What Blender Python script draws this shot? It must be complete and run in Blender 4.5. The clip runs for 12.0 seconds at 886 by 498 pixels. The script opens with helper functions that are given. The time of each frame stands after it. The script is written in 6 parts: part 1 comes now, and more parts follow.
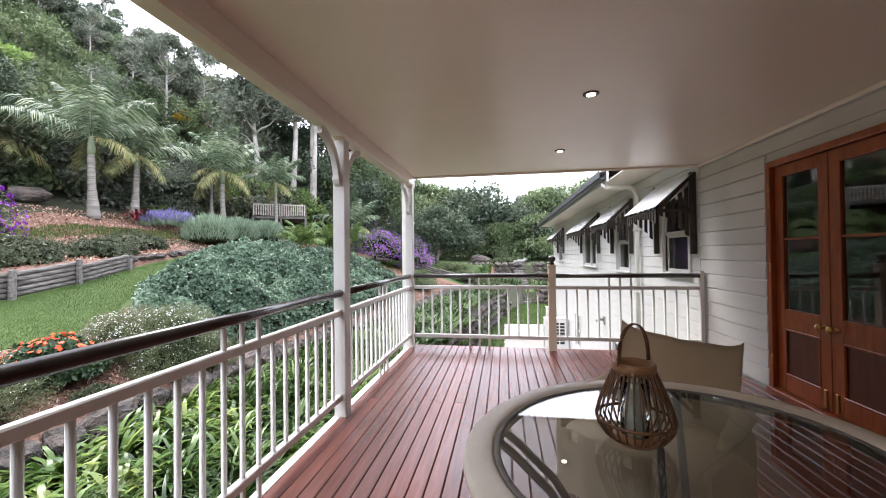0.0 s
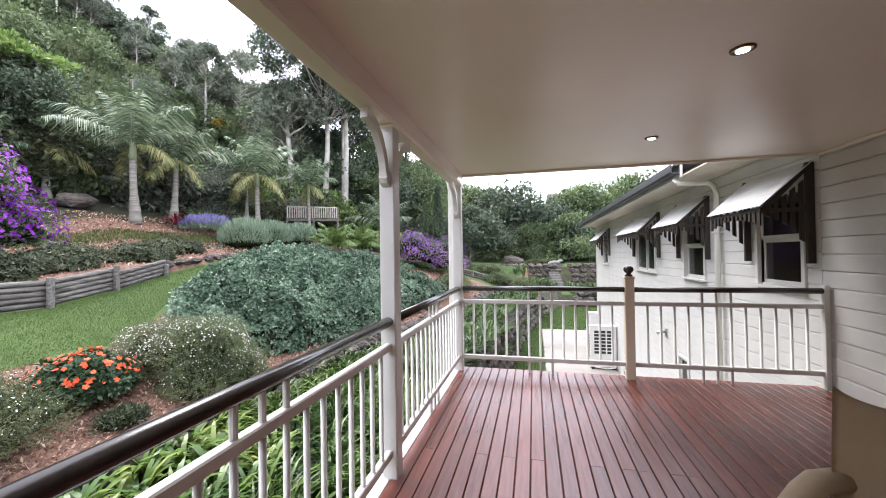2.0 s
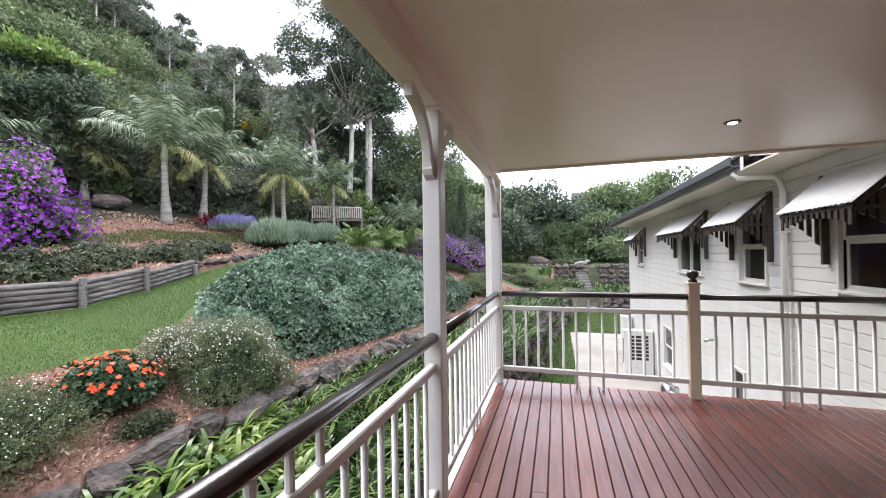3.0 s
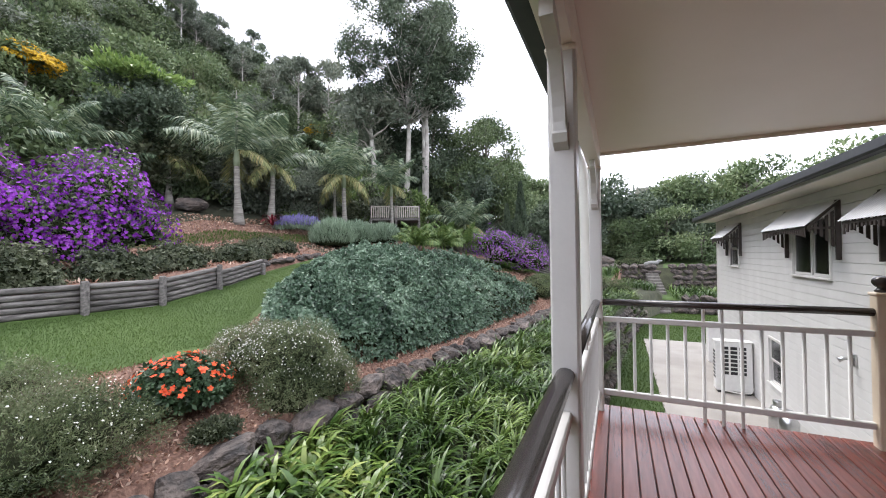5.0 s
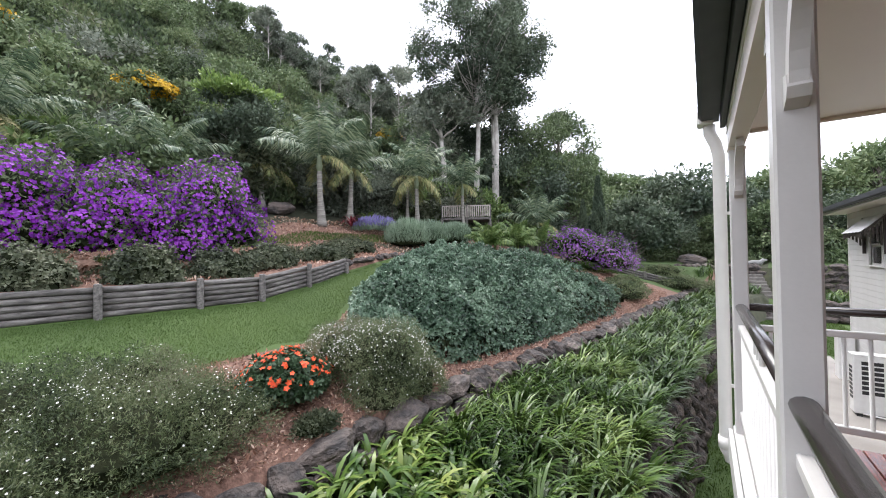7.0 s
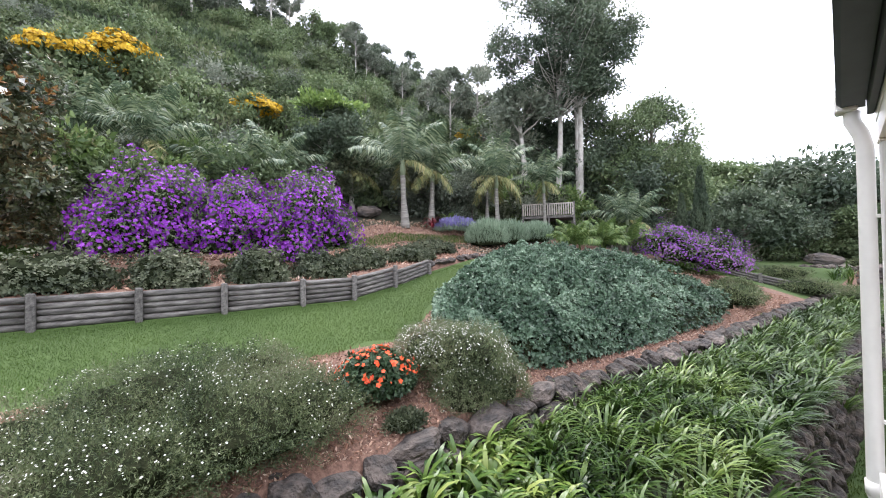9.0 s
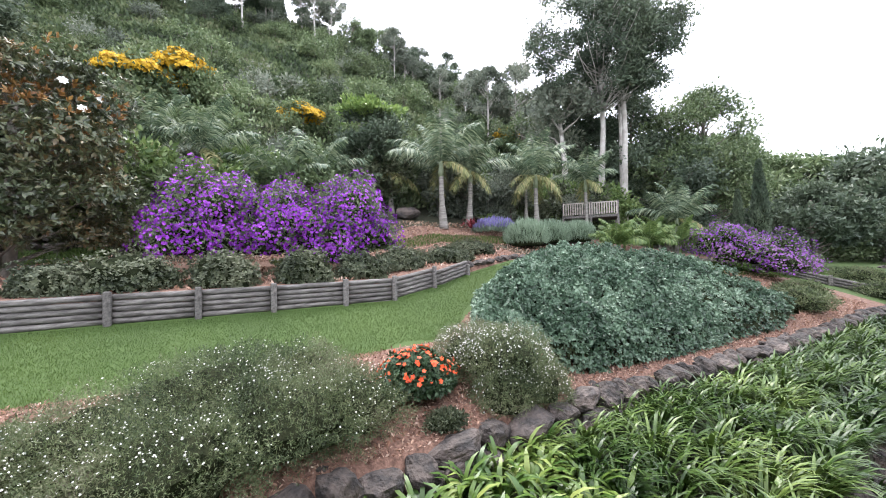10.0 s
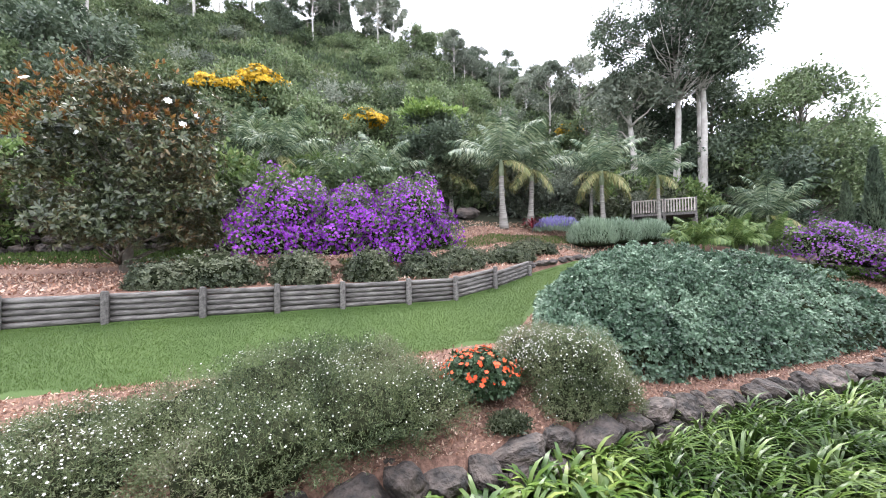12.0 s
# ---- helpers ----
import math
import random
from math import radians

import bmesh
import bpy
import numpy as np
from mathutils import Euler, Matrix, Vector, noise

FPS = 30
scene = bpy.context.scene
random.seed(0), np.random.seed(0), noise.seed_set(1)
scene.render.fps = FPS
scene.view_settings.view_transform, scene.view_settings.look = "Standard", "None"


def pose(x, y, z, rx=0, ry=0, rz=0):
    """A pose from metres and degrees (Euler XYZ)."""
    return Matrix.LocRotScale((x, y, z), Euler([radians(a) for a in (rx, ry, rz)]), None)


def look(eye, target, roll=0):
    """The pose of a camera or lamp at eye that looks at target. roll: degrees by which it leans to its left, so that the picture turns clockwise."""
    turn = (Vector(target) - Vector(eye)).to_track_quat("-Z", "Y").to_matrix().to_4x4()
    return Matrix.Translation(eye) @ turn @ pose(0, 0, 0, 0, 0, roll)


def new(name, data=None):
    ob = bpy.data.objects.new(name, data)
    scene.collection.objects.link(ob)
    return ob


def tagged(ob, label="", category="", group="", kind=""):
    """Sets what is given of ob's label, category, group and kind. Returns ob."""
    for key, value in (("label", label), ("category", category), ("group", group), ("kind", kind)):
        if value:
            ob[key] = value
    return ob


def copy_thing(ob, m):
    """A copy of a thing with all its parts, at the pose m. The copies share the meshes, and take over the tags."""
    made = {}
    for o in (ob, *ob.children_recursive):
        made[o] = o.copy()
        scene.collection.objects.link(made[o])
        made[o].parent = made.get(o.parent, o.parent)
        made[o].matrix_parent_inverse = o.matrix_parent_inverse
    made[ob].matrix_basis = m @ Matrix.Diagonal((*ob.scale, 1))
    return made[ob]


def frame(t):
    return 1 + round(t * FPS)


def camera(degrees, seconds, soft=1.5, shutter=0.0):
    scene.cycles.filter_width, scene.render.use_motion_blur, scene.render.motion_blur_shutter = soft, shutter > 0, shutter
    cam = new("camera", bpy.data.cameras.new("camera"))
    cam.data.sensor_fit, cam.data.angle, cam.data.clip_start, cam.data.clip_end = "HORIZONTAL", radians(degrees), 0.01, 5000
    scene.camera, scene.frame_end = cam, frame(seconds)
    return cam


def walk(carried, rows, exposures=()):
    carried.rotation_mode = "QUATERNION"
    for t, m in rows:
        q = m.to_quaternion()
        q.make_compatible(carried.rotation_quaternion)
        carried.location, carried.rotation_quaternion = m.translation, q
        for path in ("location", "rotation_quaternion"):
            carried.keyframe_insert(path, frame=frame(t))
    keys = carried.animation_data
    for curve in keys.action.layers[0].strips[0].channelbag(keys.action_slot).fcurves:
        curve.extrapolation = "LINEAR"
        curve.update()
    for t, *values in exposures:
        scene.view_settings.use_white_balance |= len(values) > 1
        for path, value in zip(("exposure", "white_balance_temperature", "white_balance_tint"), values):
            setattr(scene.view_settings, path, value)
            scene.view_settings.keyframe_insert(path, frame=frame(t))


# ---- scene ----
cam = camera(98.6, 12.0, soft=1.0)
PATH = [
    (0, (1.318, 0.56, 1.31), (1.003, 2.535, 1.334), -0.6),
    (0.5, (1.254, 0.716, 1.365), (0.916, 2.687, 1.383), -0.7),
    (1, (1.183, 0.894, 1.384), (0.812, 2.859, 1.407), -0.6),
    (1.5, (1.067, 1.049, 1.4), (0.652, 3.005, 1.43), -0.6),
    (2, (0.912, 1.184, 1.427), (0.45, 3.13, 1.453), -0.8),
    (2.5, (0.773, 1.335, 1.431), (0.26, 3.268, 1.455), -0.7),
    (3, (0.655, 1.498, 1.456), (0.084, 3.414, 1.482), -0.7),
    (5, (0.189, 1.957, 1.468), (-0.644, 3.775, 1.493), -0.7),
    (5.5, (0.04, 2.039, 1.457), (-0.864, 3.823, 1.481), -0.6),
    (6, (-0.083, 2.031, 1.442), (-1.064, 3.774, 1.465), -0.9),
    (6.5, (-0.176, 1.997, 1.447), (-1.233, 3.695, 1.473), -1.0),
    (7, (-0.228, 1.982, 1.453), (-1.359, 3.631, 1.481), -0.9),
    (9, (-0.245, 1.912, 1.546), (-1.69, 3.295, 1.572), -1.0),
    (9.5, (-0.254, 1.896, 1.55), (-1.766, 3.204, 1.579), -1.0),
    (10, (-0.25, 1.882, 1.554), (-1.824, 3.115, 1.587), -1.1),
    (10.5, (-0.254, 1.871, 1.563), (-1.882, 3.033, 1.597), -1.1),
    (11, (-0.25, 1.859, 1.567), (-1.923, 2.955, 1.604), -0.9),
    (11.5, (-0.255, 1.835, 1.575), (-1.966, 2.87, 1.608), -1.0),
    (12, (-0.261, 1.822, 1.572), (-2.006, 2.8, 1.608), -0.8),
]
walk(cam, [(t, look(e, a, r)) for t, e, a, r in PATH],
     exposures=[(0, 2.32), (1, 2.28), (2, 2.18), (3, 2.06), (5, 1.7), (6.5, 1.65), (9, 1.93), (10.5, 2.18), (12, 2.26)])

# ---- world, sun, exposure ----
world = bpy.data.worlds.new("overcast_sky")
scene.world = world
world.use_nodes = True
wn, wl = world.node_tree.nodes, world.node_tree.links
bg = wn["Background"]
sky = wn.new("ShaderNodeTexSky")
sky.sky_type = 'NISHITA'
sky.sun_disc = False
sky.sun_elevation, sky.sun_rotation = radians(58), radians(-60)
sky_scale = wn.new("ShaderNodeVectorMath")
sky_scale.operation = 'SCALE'
sky_scale.inputs[3].default_value = 0.12
wl.new(sky.outputs[0], sky_scale.inputs[0])
cloud = wn.new("ShaderNodeMix")
cloud.data_type = 'RGBA'
cloud.inputs[0].default_value = 0.86
wl.new(sky_scale.outputs[0], cloud.inputs[6])
cloud.inputs[7].default_value = (1.0, 1.01, 1.15, 1)
wl.new(cloud.outputs[2], bg.inputs[0])
bg.inputs[1].default_value = 1.0

sun = new("sun", bpy.data.lights.new("sun", 'SUN'))
sun.data.energy, sun.data.angle, sun.data.color = 0.9, radians(25), (1.0, 0.97, 0.93)
sun.matrix_world = look((-20, 12, 40), (0, 0, 0))

# ---- materials ----
def mat(name, c1, c2=None, rough=0.6, metal=0.0, scale=8.0, bump=0.0, bump_scale=40.0, rand=0.0, fine=0.0, spec=0.5, coord="Object", stretch=(1, 1, 1), depth=0.02):
    """A surface of two tones mixed by noise, with a second finer noise, relief, and a shade that varies from piece to piece."""
    m = bpy.data.materials.new(name)
    m.use_nodes = True
    n, l = m.node_tree.nodes, m.node_tree.links
    p = n["Principled BSDF"]
    p.inputs["Roughness"].default_value = rough
    p.inputs["Metallic"].default_value = metal
    p.inputs["Specular IOR Level"].default_value = spec
    c2 = c2 or c1
    tc = n.new("ShaderNodeTexCoord")
    mp = n.new("ShaderNodeMapping")
    mp.inputs["Scale"].default_value = stretch
    l.new(tc.outputs[coord], mp.inputs[0])
    no = n.new("ShaderNodeTexNoise")
    no.inputs["Scale"].default_value, no.inputs["Detail"].default_value = scale, 5
    l.new(mp.outputs[0], no.inputs["Vector"])
    ramp = n.new("ShaderNodeValToRGB")
    ramp.color_ramp.elements[0].position, ramp.color_ramp.elements[1].position = 0.35, 0.68
    ramp.color_ramp.elements[0].color, ramp.color_ramp.elements[1].color = (*c1, 1), (*c2, 1)
    l.new(no.outputs[0], ramp.inputs[0])
    out = ramp.outputs[0]
    nf = n.new("ShaderNodeTexNoise")
    nf.inputs["Scale"].default_value, nf.inputs["Detail"].default_value = bump_scale, 6
    l.new(mp.outputs[0], nf.inputs["Vector"])
    if fine or rand:
        hsv = n.new("ShaderNodeHueSaturation")
        l.new(out, hsv.inputs["Color"])
        add = n.new("ShaderNodeMath")
        add.operation = 'MULTIPLY_ADD'
        l.new(nf.outputs[0], add.inputs[0])
        add.inputs[1].default_value, add.inputs[2].default_value = 2 * fine, 1 - fine - rand / 2
        if rand:
            oi = n.new("ShaderNodeObjectInfo")
            ad2 = n.new("ShaderNodeMath")
            ad2.operation = 'MULTIPLY_ADD'
            l.new(oi.outputs["Random"], ad2.inputs[0])
            ad2.inputs[1].default_value = rand
            l.new(add.outputs[0], ad2.inputs[2])
            l.new(ad2.outputs[0], hsv.inputs["Value"])
        else:
            l.new(add.outputs[0], hsv.inputs["Value"])
        out = hsv.outputs[0]
    l.new(out, p.inputs["Base Color"])
    if bump:
        b = n.new("ShaderNodeBump")
        b.inputs["Strength"].default_value, b.inputs["Distance"].default_value = bump, depth
        l.new(nf.outputs[0], b.inputs["Height"])
        l.new(b.outputs[0], p.inputs["Normal"])
    return m


def leafmat(name, stops, rough=0.5, trans=0.25, patch=0.0):
    """Foliage: each leaf takes its own tone from the stops; some light passes through; patch: broad tonal drift over the plant."""
    m = bpy.data.materials.new(name)
    m.use_nodes = True
    n, l = m.node_tree.nodes, m.node_tree.links
    p = n["Principled BSDF"]
    p.inputs["Roughness"].default_value = rough
    p.inputs["Specular IOR Level"].default_value = 0.4
    g = n.new("ShaderNodeNewGeometry")
    ramp = n.new("ShaderNodeValToRGB")
    r = ramp.color_ramp
    for i, c in enumerate(stops):
        pos = i / max(1, len(stops) - 1)
        e = r.elements[i] if i < 2 and i < len(stops) else r.elements.new(pos)
        e.position, e.color = pos, (*c, 1)
    fac = g.outputs["Random Per Island"]
    if patch:
        no = n.new("ShaderNodeTexNoise")
        no.inputs["Scale"].default_value = patch
        l.new(g.outputs["Position"], no.inputs["Vector"])
        mr = n.new("ShaderNodeMapRange")
        mr.inputs[1].default_value, mr.inputs[2].default_value = 0.35, 0.65
        l.new(no.outputs[0], mr.inputs[0])
        mx = n.new("ShaderNodeMix")
        mx.inputs[0].default_value = 0.5
        l.new(fac, mx.inputs[2])
        l.new(mr.outputs[0], mx.inputs[3])
        fac = mx.outputs[0]
    l.new(fac, ramp.inputs[0])
    l.new(ramp.outputs[0], p.inputs["Base Color"])
    tr = n.new("ShaderNodeBsdfTranslucent")
    l.new(ramp.outputs[0], tr.inputs[0])
    mix = n.new("ShaderNodeMixShader")
    mix.inputs[0].default_value = trans
    l.new(p.outputs[0], mix.inputs[1])
    l.new(tr.outputs[0], mix.inputs[2])
    l.new(mix.outputs[0], n["Material Output"].inputs[0])
    return m


def glassmat(name, tint=(1, 1, 1), rough=0.0, ior=1.45):
    m = bpy.data.materials.new(name)
    m.use_nodes = True
    p = m.node_tree.nodes["Principled BSDF"]
    p.inputs["Base Color"].default_value = (*tint, 1)
    p.inputs["Roughness"].default_value = rough
    p.inputs["Transmission Weight"].default_value = 1.0
    p.inputs["IOR"].default_value = ior
    return m


def glow(name, color, strength):
    m = bpy.data.materials.new(name)
    m.use_nodes = True
    p = m.node_tree.nodes["Principled BSDF"]
    p.inputs["Emission Color"].default_value = (*color, 1)
    p.inputs["Emission Strength"].default_value = strength
    return m


M_WHITE = mat("white_gloss_paint", (0.6, 0.585, 0.555), (0.65, 0.635, 0.605), 0.35, scale=3, bump=0.04, bump_scale=60, fine=0.03)
M_CREAM = mat("cream_paint", (0.66, 0.55, 0.42), (0.7, 0.59, 0.46), 0.4, scale=3, bump=0.04, bump_scale=60, fine=0.03)
M_CEIL = mat("cream_gloss_ceiling", (0.83, 0.75, 0.66), (0.86, 0.78, 0.69), 0.3, scale=1.2, bump=0.05, bump_scale=5, fine=0.02)
M_BOARD = mat("white_weatherboard_paint", (0.56, 0.548, 0.525), (0.62, 0.608, 0.585), 0.5, scale=2, bump=0.05, bump_scale=50, fine=0.03)
M_RAIL = mat("dark_brown_rail_paint", (0.03, 0.024, 0.022), (0.045, 0.037, 0.034), 0.22, scale=4, bump=0.03, bump_scale=80, fine=0.1)
M_DECK = mat("oiled_red_hardwood", (0.115, 0.03, 0.02), (0.175, 0.048, 0.031), 0.27, scale=5, bump=0.12, bump_scale=60, rand=0.4, fine=0.25, spec=0.6, stretch=(6, 0.5, 6))
M_DOOR = mat("varnished_cedar", (0.25, 0.05, 0.012), (0.36, 0.088, 0.022), 0.28, scale=6, bump=0.04, bump_scale=50, fine=0.2, stretch=(5, 5, 0.6))
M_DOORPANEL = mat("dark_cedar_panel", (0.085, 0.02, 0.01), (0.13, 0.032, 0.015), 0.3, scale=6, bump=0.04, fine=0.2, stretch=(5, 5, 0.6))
M_BRASS = mat("aged_brass", (0.5, 0.3, 0.1), (0.6, 0.38, 0.15), 0.3, 1.0)
M_AWNWOOD = mat("dark_stained_timber", (0.03, 0.022, 0.019), (0.05, 0.038, 0.03), 0.55, bump=0.15, fine=0.15)
M_ROOF = mat("pale_corrugated_steel", (0.42, 0.42, 0.42), (0.5, 0.495, 0.485), 0.4, 0.0, scale=2, fine=0.06, bump=0.03)
M_GUTTER = mat("charcoal_steel", (0.035, 0.037, 0.041), (0.048, 0.05, 0.055), 0.5, 0.0, fine=0.08)
M_PVC = mat("white_pipe_paint", (0.72, 0.7, 0.65), (0.76, 0.74, 0.69), 0.4, fine=0.03)
M_CONC = mat("pale_concrete", (0.24, 0.22, 0.195), (0.34, 0.315, 0.28), 0.8, scale=0.7, bump=0.15, bump_scale=30, fine=0.12)
M_GRASS_G = mat("lawn_soil", (0.036, 0.068, 0.011), (0.052, 0.09, 0.016), 0.9, scale=0.6, bump=0.4, bump_scale=60, fine=0.18)
M_MULCH_G = mat("bark_mulch_ground", (0.095, 0.05, 0.035), (0.24, 0.14, 0.1), 0.95, scale=16, bump=0.8, bump_scale=50, fine=0.4)
M_EARTH = mat("dark_leaf_litter", (0.022, 0.026, 0.012), (0.05, 0.052, 0.026), 0.95, scale=2, bump=0.7, bump_scale=18, fine=0.35)
M_ROCK = mat("basalt_boulder", (0.032, 0.028, 0.026), (0.12, 0.095, 0.08), 0.8, scale=4, bump=1.0, bump_scale=7, depth=0.12, rand=0.7, fine=0.3)
M_LOG = mat("weathered_grey_pine", (0.06, 0.055, 0.05), (0.185, 0.173, 0.158), 0.85, scale=5, bump=0.5, bump_scale=40, rand=0.4, fine=0.35, stretch=(4, 0.6, 4))
M_BARK = mat("grey_brown_bark", (0.08, 0.07, 0.055), (0.17, 0.15, 0.125), 0.9, scale=6, bump=0.7, bump_scale=25, fine=0.25)
M_GUMBARK = mat("pale_gum_bark", (0.24, 0.225, 0.2), (0.43, 0.41, 0.375), 0.75, scale=1.5, bump=0.3, bump_scale=8, fine=0.2)
M_PALMTRUNK = mat("ringed_palm_trunk", (0.13, 0.122, 0.105), (0.27, 0.255, 0.225), 0.85, scale=3, bump=0.5, bump_scale=12, fine=0.25, stretch=(0.5, 0.5, 5))
M_CLOTH = mat("beige_canvas", (0.5, 0.4, 0.275), (0.58, 0.47, 0.335), 0.95, scale=3, bump=0.3, bump_scale=300, fine=0.08)
M_TABLE = mat("textured_cream_resin", (0.6, 0.53, 0.44), (0.67, 0.6, 0.5), 0.5, scale=6, bump=0.15, bump_scale=200, fine=0.08)
M_TGLASS = glassmat("table_glass", (0.75, 0.8, 0.78))
M_CANE = mat("brown_cane", (0.1, 0.042, 0.018), (0.19, 0.085, 0.036), 0.4, scale=20, bump=0.2, fine=0.25)
M_WOODRING = mat("honey_wood", (0.24, 0.11, 0.045), (0.34, 0.17, 0.075), 0.4, scale=12, bump=0.1, fine=0.2, stretch=(1, 1, 6))
M_WAX = mat("ivory_wax", (0.7, 0.66, 0.58), (0.75, 0.71, 0.63), 0.5)
M_ACWHITE = mat("white_appliance_steel", (0.66, 0.65, 0.62), (0.72, 0.71, 0.68), 0.45, fine=0.03)
M_BLACK = mat("black_plastic", (0.012, 0.012, 0.012), (0.02, 0.02, 0.02), 0.5)
M_LAMP = glow("lamp_lens", (1.0, 0.9, 0.72), 6.0)
M_STEEL = mat("brushed_steel", (0.5, 0.5, 0.5), (0.6, 0.6, 0.6), 0.3, 1.0)
M_STEP = mat("grey_stone_tread", (0.11, 0.1, 0.09), (0.17, 0.157, 0.14), 0.85, scale=5, bump=0.3, fine=0.2)
M_PICKET = mat("pale_weathered_pickets", (0.34, 0.31, 0.27), (0.46, 0.43, 0.38), 0.85, scale=4, bump=0.3, fine=0.2)
M_PALE = mat("pale_carved_stone", (0.17, 0.17, 0.162), (0.26, 0.26, 0.248), 0.8, scale=12, bump=0.4, fine=0.15)

L_HEDGE = leafmat("grey_green_shrub_leaf", [(0.013, 0.03, 0.017), (0.05, 0.094, 0.055), (0.125, 0.195, 0.125), (0.29, 0.39, 0.28)], 0.4, 0.12, patch=0.9)
L_DAISY = leafmat("fine_olive_leaf", [(0.0129, 0.023, 0.0092), (0.0478, 0.0708, 0.0276), (0.11, 0.143, 0.0616), (0.175, 0.193, 0.101), (0.092, 0.0718, 0.0552)], 0.6, 0.2, patch=1.2)
L_AGA = leafmat("strap_leaf", [(0.01, 0.027, 0.005), (0.036, 0.075, 0.014), (0.084, 0.14, 0.028), (0.17, 0.225, 0.058)], 0.36, 0.12, patch=0.5)
L_LIME = leafmat("lime_strap_leaf", [(0.014, 0.04, 0.007), (0.05, 0.105, 0.018), (0.12, 0.185, 0.036), (0.3, 0.34, 0.1)], 0.33, 0.18, patch=1.5)
L_TIBLEAF = leafmat("shrub_green_leaf", [(0.06, 0.09, 0.04), (0.11, 0.15, 0.07), (0.17, 0.21, 0.11)], 0.6, 0.25)
L_COVER = leafmat("ground_cover_leaf", [(0.0176, 0.0272, 0.0144), (0.0496, 0.0656, 0.0336), (0.104, 0.12, 0.068), (0.152, 0.16, 0.1)], 0.55, 0.18, patch=1.0)
L_ORLEAF = leafmat("dark_flower_leaf", [(0.0187, 0.0446, 0.0173), (0.0446, 0.0828, 0.0382), (0.0756, 0.127, 0.0634)], 0.45, 0.15)
L_PURPLE = leafmat("purple_petal", [(0.055, 0.004, 0.11), (0.14, 0.011, 0.25), (0.25, 0.03, 0.4), (0.36, 0.11, 0.48)], 0.6, 0.2, patch=1.1)
L_PURPLE2 = leafmat("faded_purple_petal", [(0.07, 0.015, 0.14), (0.18, 0.045, 0.3), (0.3, 0.11, 0.4), (0.24, 0.17, 0.2)], 0.7, 0.25, patch=0.8)
L_LAV = leafmat("lavender_petal", [(0.16, 0.14, 0.32), (0.26, 0.24, 0.45)], 0.7, 0.3)
L_ORANGE = leafmat("orange_petal", [(0.75, 0.07, 0.02), (0.9, 0.16, 0.04), (0.85, 0.1, 0.06)], 0.6, 0.3)
L_WHITE = leafmat("white_petal", [(0.72, 0.72, 0.66), (0.82, 0.82, 0.78)], 0.6, 0.3)
L_YELLOW = leafmat("yellow_blossom", [(0.34, 0.2, 0.01), (0.52, 0.33, 0.015), (0.66, 0.44, 0.04)], 0.7, 0.2)
L_MAG = leafmat("glossy_magnolia_leaf", [(0.015, 0.024, 0.012), (0.04, 0.054, 0.024), (0.095, 0.11, 0.055), (0.17, 0.105, 0.045)], 0.3, 0.08, patch=0.6)
L_RUST = leafmat("rust_leaf_back", [(0.11, 0.048, 0.014), (0.2, 0.095, 0.026), (0.28, 0.17, 0.05)], 0.5, 0.2)
L_PALM = leafmat("palm_leaflet", [(0.0324, 0.0594, 0.0324), (0.081, 0.124, 0.0713), (0.162, 0.216, 0.13), (0.281, 0.324, 0.205)], 0.5, 0.25)
L_PALMY = leafmat("yellowing_palm_leaflet", [(0.08, 0.11, 0.04), (0.2, 0.215, 0.08), (0.32, 0.275, 0.13)], 0.6, 0.25)
L_DARK = leafmat("dark_forest_leaf", [(0.023, 0.0391, 0.0253), (0.0633, 0.092, 0.0552), (0.144, 0.178, 0.113)], 0.5, 0.2, patch=0.25)
L_MID = leafmat("forest_leaf", [(0.0403, 0.0667, 0.0299), (0.115, 0.163, 0.0713), (0.23, 0.282, 0.138)], 0.5, 0.25, patch=0.25)
L_GREY = leafmat("grey_gum_leaf", [(0.0517, 0.0667, 0.0483), (0.132, 0.156, 0.115), (0.253, 0.276, 0.207)], 0.6, 0.25, patch=0.2)
L_LIGHT = leafmat("fresh_green_leaf", [(0.08, 0.14, 0.035), (0.15, 0.23, 0.058), (0.24, 0.33, 0.1)], 0.5, 0.3)
L_HILL = leafmat("hillside_scrub_leaf", [(0.023, 0.0368, 0.0184), (0.0529, 0.0805, 0.0345), (0.103, 0.14, 0.0598), (0.172, 0.184, 0.0978)], 0.65, 0.2, patch=0.22)
L_SILVER = leafmat("silver_lavender_leaf", [(0.117, 0.169, 0.111), (0.208, 0.286, 0.189), (0.299, 0.377, 0.273)], 0.7, 0.25)
L_RED = leafmat("burgundy_leaf", [(0.09, 0.01, 0.016), (0.2, 0.025, 0.035)], 0.4, 0.2)
L_GRASS = leafmat("grass_blade", [(0.038, 0.074, 0.011), (0.058, 0.102, 0.016), (0.088, 0.132, 0.026)], 0.6, 0.3, patch=0.7)
L_FERN = leafmat("fern_frond", [(0.0616, 0.112, 0.0319), (0.124, 0.191, 0.0583), (0.199, 0.259, 0.0902)], 0.5, 0.3)
L_CHIP = leafmat("bark_chip", [(0.08, 0.038, 0.024), (0.25, 0.125, 0.08), (0.42, 0.27, 0.19), (0.56, 0.43, 0.34)], 0.9, 0.0)

# ---- helpers for building ----
def link_mesh(name, me, material, parent=None, label="", smooth=False):
    ob = new(name, me)
    for m in (material if isinstance(material, (list, tuple)) else [material]):
        if m.name not in me.materials:
            me.materials.append(m)
    if parent is not None:
        ob.parent = parent
    if label:
        ob["label"] = label
    if smooth:
        me.polygons.foreach_set("use_smooth", [True] * len(me.polygons))
    return ob


